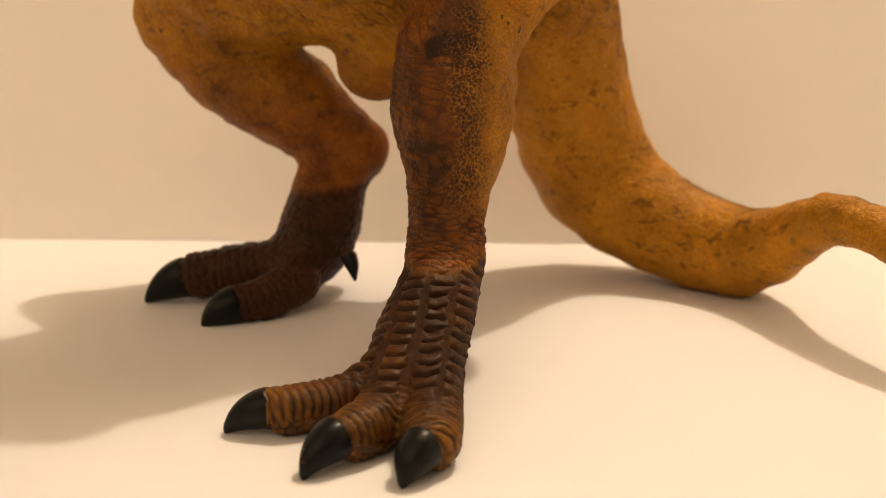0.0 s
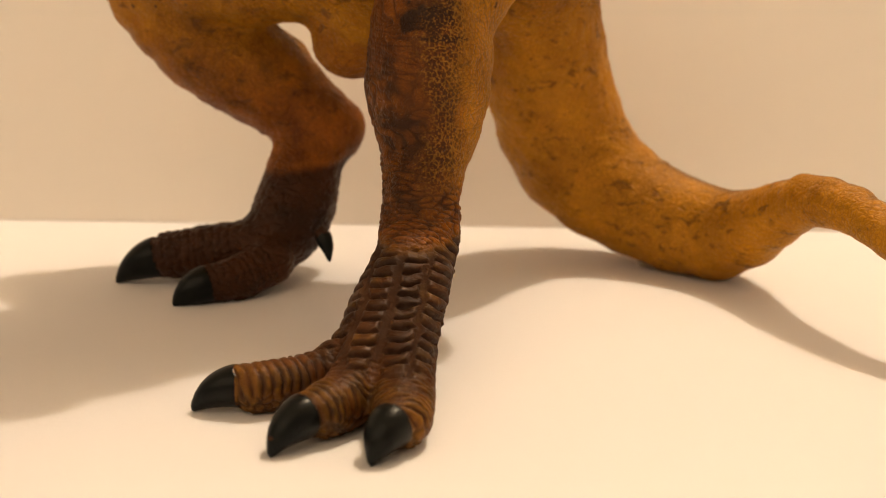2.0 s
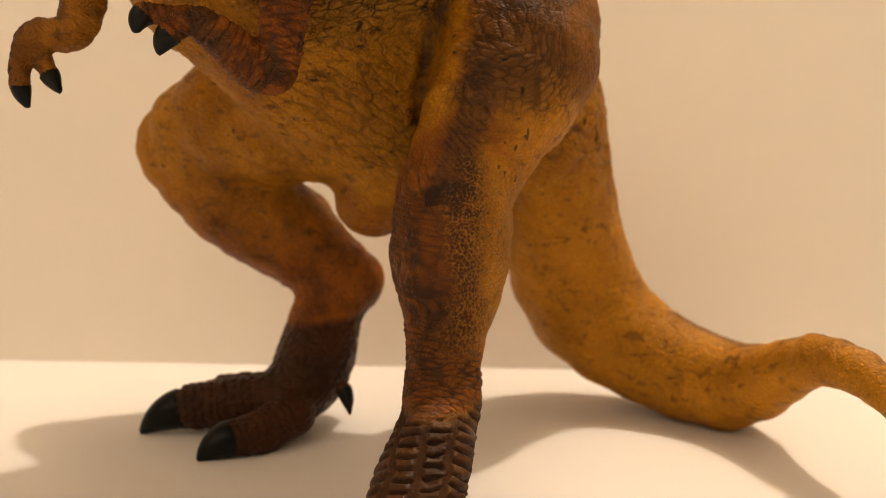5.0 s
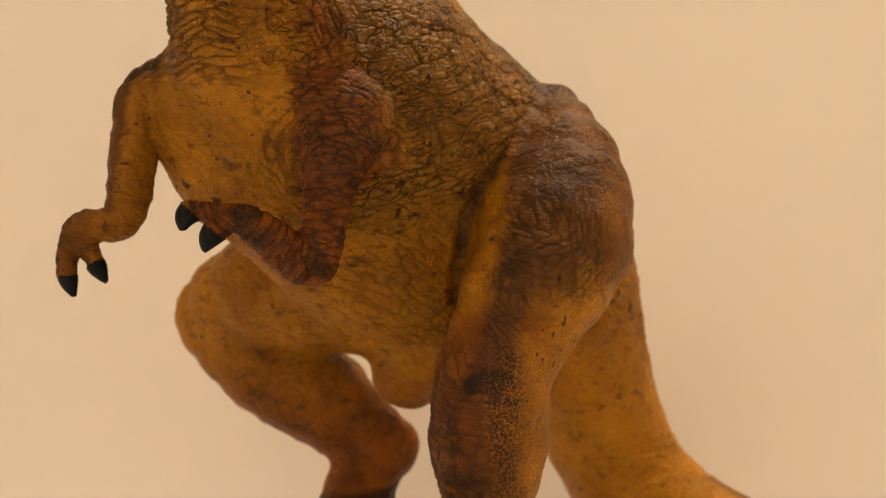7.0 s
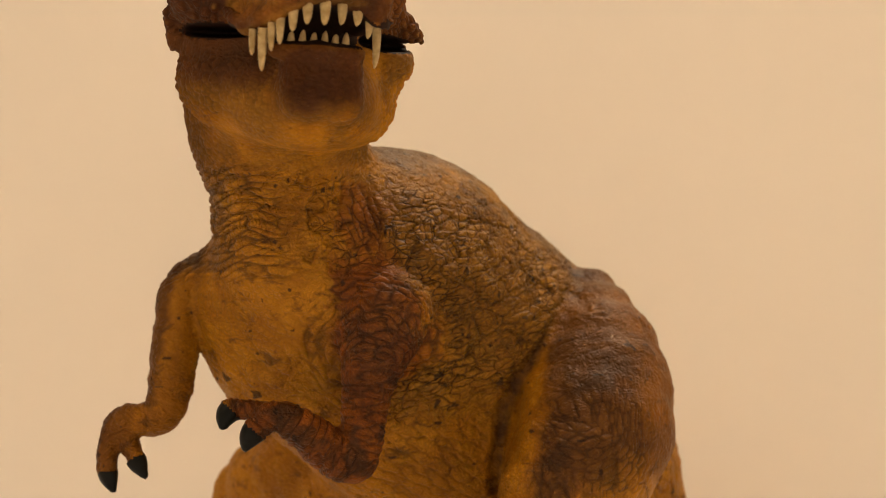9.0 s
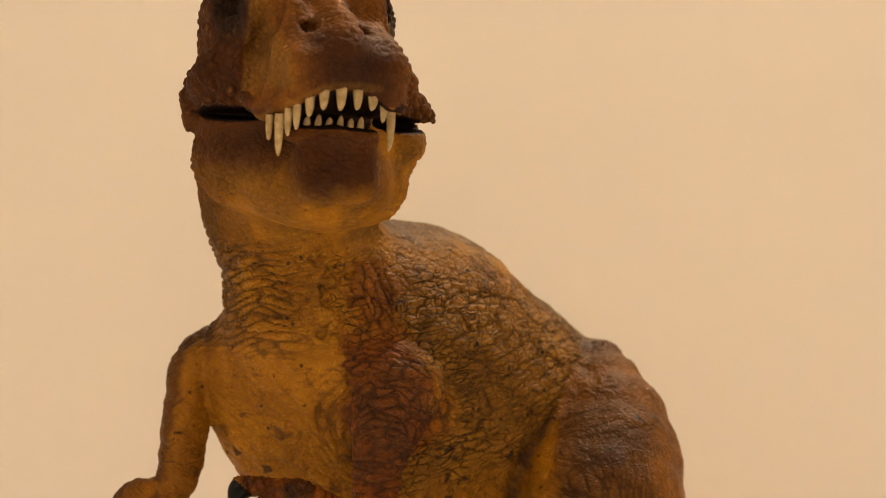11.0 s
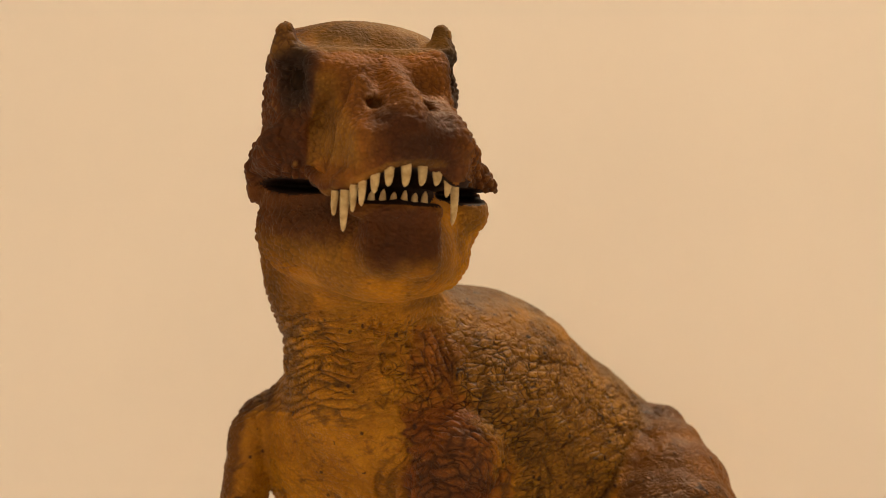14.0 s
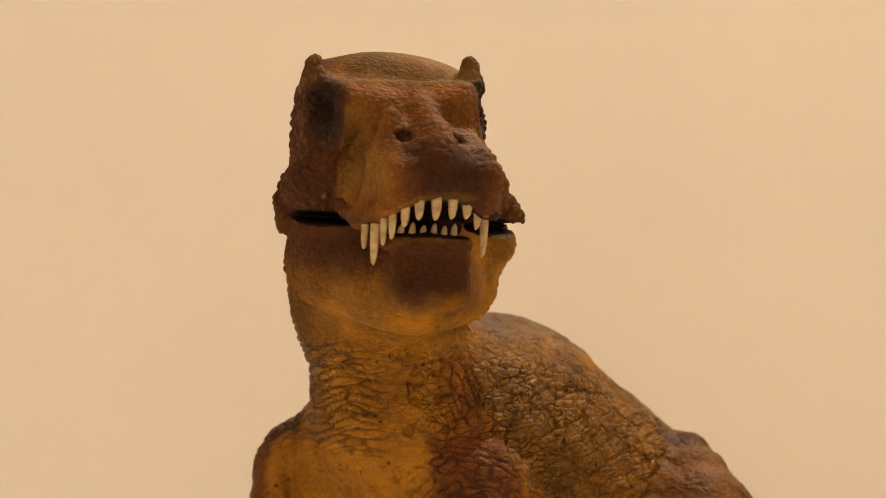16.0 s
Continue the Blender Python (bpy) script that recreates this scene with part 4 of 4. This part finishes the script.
near_black[pick] = np.maximum(near_black[pick], 0.72 * honey[pick] * step(0.08, 0.20, gap) * step(-0.9, -0.3, rough2[pick] + 0.4 * rough1[pick]) * step(31, 26, x[pick] + 2 * ragged[pick]))
near_black[pick] *= 1 - honey[pick] * step(0.12, 0.05, gap)
# rest of the near foot and the far foot: rough pebbles
toes = np.zeros(len(verts))
for nodes in (NEAR_TOE_L, NEAR_TOE_M, NEAR_TOE_R, FAR_TOE_A, FAR_TOE_B, FAR_TOE_C):
    toes = np.maximum(toes, step(1.4, 1.15, along(verts, nodes)[1]))
creased(near_foot * (1 - shank) * (1 - is_claw) * np.maximum(1 - toes, step(4.4, 3.2, z + rough2)), verts * 0.62, 0.32, 0.2, 0.85, 32)
creased(0.8 * far_foot * (1 - is_claw), verts * (0.3, 0.3, 0.5), 0.28, 0.2, 0.3, 33)
# belly, tail and far leg: shallow slack skin
rest = body * (1 - flank) * (1 - cap) * (1 - arms) * (1 - fan) * (1 - neck) * (1 - cross_thigh) * (1 - shin)
creased(0.35 * rest * front, verts * (0.22, 0.22, 0.42), 0.30, 0.10, 0.5, 34)
sag = np.array(((0.85, 0, -0.53), (0, 1, 0), (0.53, 0, 0.85)))
creased(0.7 * rest * front * step(58, 64, z) * step(98, 92, z) * step(-22, -14, x) * step(1.2, 1.4, d_thigh), verts @ sag.T * (0.11, 0.16, 0.46), 0.42, 0.11, 0.75, 40)
# warts on brow, cheek and the rim of the face, fine pebbles on jaw and crown
bare = on_head * (1 - is_mouth) * (1 - is_eye)
wart = cracks(verts * 0.62, 11)
lore = bare * step(5.0, 7.5, np.abs(hr - 0.6) + ragged) * step(8.5, 10.5, hu) * step(17.5, 16, hu) * step(11, 8, hf)
lore = np.maximum(lore, 0.3 * bare * step(12, 15, hf) * step(3.5, 6, hu) * step(13, 11, hu) * step(-3.5, -1.5, hr))
face = np.maximum(bare * step(10.5, 12.5, np.abs(hr + 0.4)) * step(-8, -4, hu), 0.75 * lore)
relief += (0.52 - 0.3 * step(14, 17, hu)) * face * (0.5 + 0.5 * step(-0.5, 0.4, rough1 + 0.5 * rough2)) * (step(0.05, 0.45, wart) - 0.3)
wash = np.maximum(wash, 0.7 * face * step(0.22, 0.05, wart))
tan = np.maximum(tan, 0.6 * face * step(0.40, 0.7, wart) * step(-0.2, 0.5, rough2))
rim = bare * step(1.5, 1.2, along(verts, [(*in_head(*n[:3]), n[3]) for n in LIP])[1]) * step(-0.25, -0.6, normal @ HEAD_TURN[2])
tan = np.maximum(tan, 0.45 * rim)
creased(0.7 * bare * step(-6, -9, hu) * calm, verts * (0.75, 0.8, 1.15), 0.24, 0.18, 0.5, 35)
wattle = bare * step(-7, -10, hu) * step(11, 15, np.abs(hr - 1.5))
relief += 0.4 * wattle * (step(0.05, 0.45, wart) - 0.3)
wash = np.maximum(wash, 0.45 * wattle * step(0.22, 0.05, wart))
creased(0.8 * bare * (1 - face) * (1 - 0.5 * crown) * step(-4, -1, hu), verts * (0.95, 0.85, 0.9), 0.18, 0.18, 0.55, 36)
# broad unevenness
relief += (0.28 * rough2 + 0.08 * rough3) * body * (z > 25) + (0.12 * rough2 + 0.06 * rough3) * near_foot * (1 - is_claw)
relief *= 1 - np.maximum(is_claw, is_eye)
verts = verts + normal * relief[:, None]
verts[:, 2] = np.maximum(verts[:, 2], 0.0)
LAYERS = {"gold": gold, "umber": umber, "russet": russet, "plum": plum, "olive": olive, "tan": tan, "near_black": near_black, "wash": wash, "fine": fine, "dashes": dashes, "leather": leather, "matt": np.maximum(on_head, 2.2 * shank * (1 - on_plate))}


def joined(name, verts, quads, slots, layers):
    points, flat, count = verts * 0.001, quads.tolist(), len(verts)
    me = bpy.data.meshes.new(name)
    me.from_pydata(points.tolist(), [], flat)
    me.polygons.foreach_set("material_index", slots.astype(np.int32))
    me.polygons.foreach_set("use_smooth", np.ones(len(flat), bool))
    for key, values in layers.items():
        layer = me.attributes.new(key, "FLOAT", "POINT")
        layer.data.foreach_set("value", np.r_[values, np.zeros(count - len(values))].astype(np.float32))
    me.update()
    return me


slots = np.where(is_claw, 1, np.where(is_mouth, 3, np.where(is_eye, 4, 0)))
slots = slots[quads[:, 0]]


def peg(nodes, sides=12, rings=9):
    """A blunt tooth: round rings along its three nodes, and a closed tip."""
    n = np.array([(*in_head(*a[:3]), a[3]) for a in nodes])
    points, faces = [], []
    for k in range(rings):
        t = k / (rings - 1)
        x0, y0, z0, w = (1 - t) ** 2 * n[0] + 2 * t * (1 - t) * (2 * n[1] - 0.5 * n[0] - 0.5 * n[2]) + t * t * n[2]
        w *= math.sqrt(max(1 - max(t - 0.82, 0) ** 2 / 0.0345, 0.02))
        for a in range(sides):
            turn = 2 * math.pi * a / sides
            points.append((x0, y0, z0) + w * (math.cos(turn) * HEAD_TURN[0] + 0.85 * math.sin(turn) * HEAD_TURN[1]))
    for k in range(rings - 1):
        for a in range(sides):
            b = (a + 1) % sides
            faces.append((k * sides + a, k * sides + b, (k + 1) * sides + b, (k + 1) * sides + a))
    top = (rings - 1) * sides
    faces += [(top + a, top + a + 1, top + sides - 2 - a, top + sides - 1 - a) for a in range(sides // 2 - 1)]
    return np.array(points), np.array(faces)


for nodes in TEETH:
    points, faces = peg(nodes)
    quads = np.concatenate((quads, faces + len(verts)))
    slots = np.r_[slots, np.full(len(faces), 2)]
    verts = np.concatenate((verts, points))
me = joined("dinosaur_figurine", verts, quads, slots, LAYERS)
for m in (SKIN, CLAW, TOOTH, MOUTH, EYE):
    me.materials.append(m)
tagged(new("dinosaur_figurine", me), "painted brown and ochre meat-eating dinosaur figurine standing on white card", "figurine")


# ---- crumbs ----
def crumb(x, y, radius, squash, seed):
    rnd = random.Random(seed)
    bm = bmesh.new()
    bmesh.ops.create_icosphere(bm, subdivisions=2, radius=radius)
    for v in bm.verts:
        v.co *= 0.75 + 0.5 * rnd.random()
        v.co.x *= squash
        v.co.z = max(v.co.z * 0.6, -0.3 * radius) + 0.3 * radius
    me = bpy.data.meshes.new("crumb")
    bm.to_mesh(me)
    bm.free()
    me.materials.append(CRUMB)
    ob = new("crumb", me)
    ob.location = (x, y, 0)
    ob.rotation_euler = (0, 0, seed)
    return tagged(ob, "tiny brown crumb lying on the white card", "crumb", group="crumbs on the card")


crumb(0.0575, -0.0182, 0.0004, 1.0, 1)
crumb(0.0571, -0.0170, 0.0003, 2.2, 2)
crumb(0.0385, -0.0174, 0.0003, 1.3, 3)
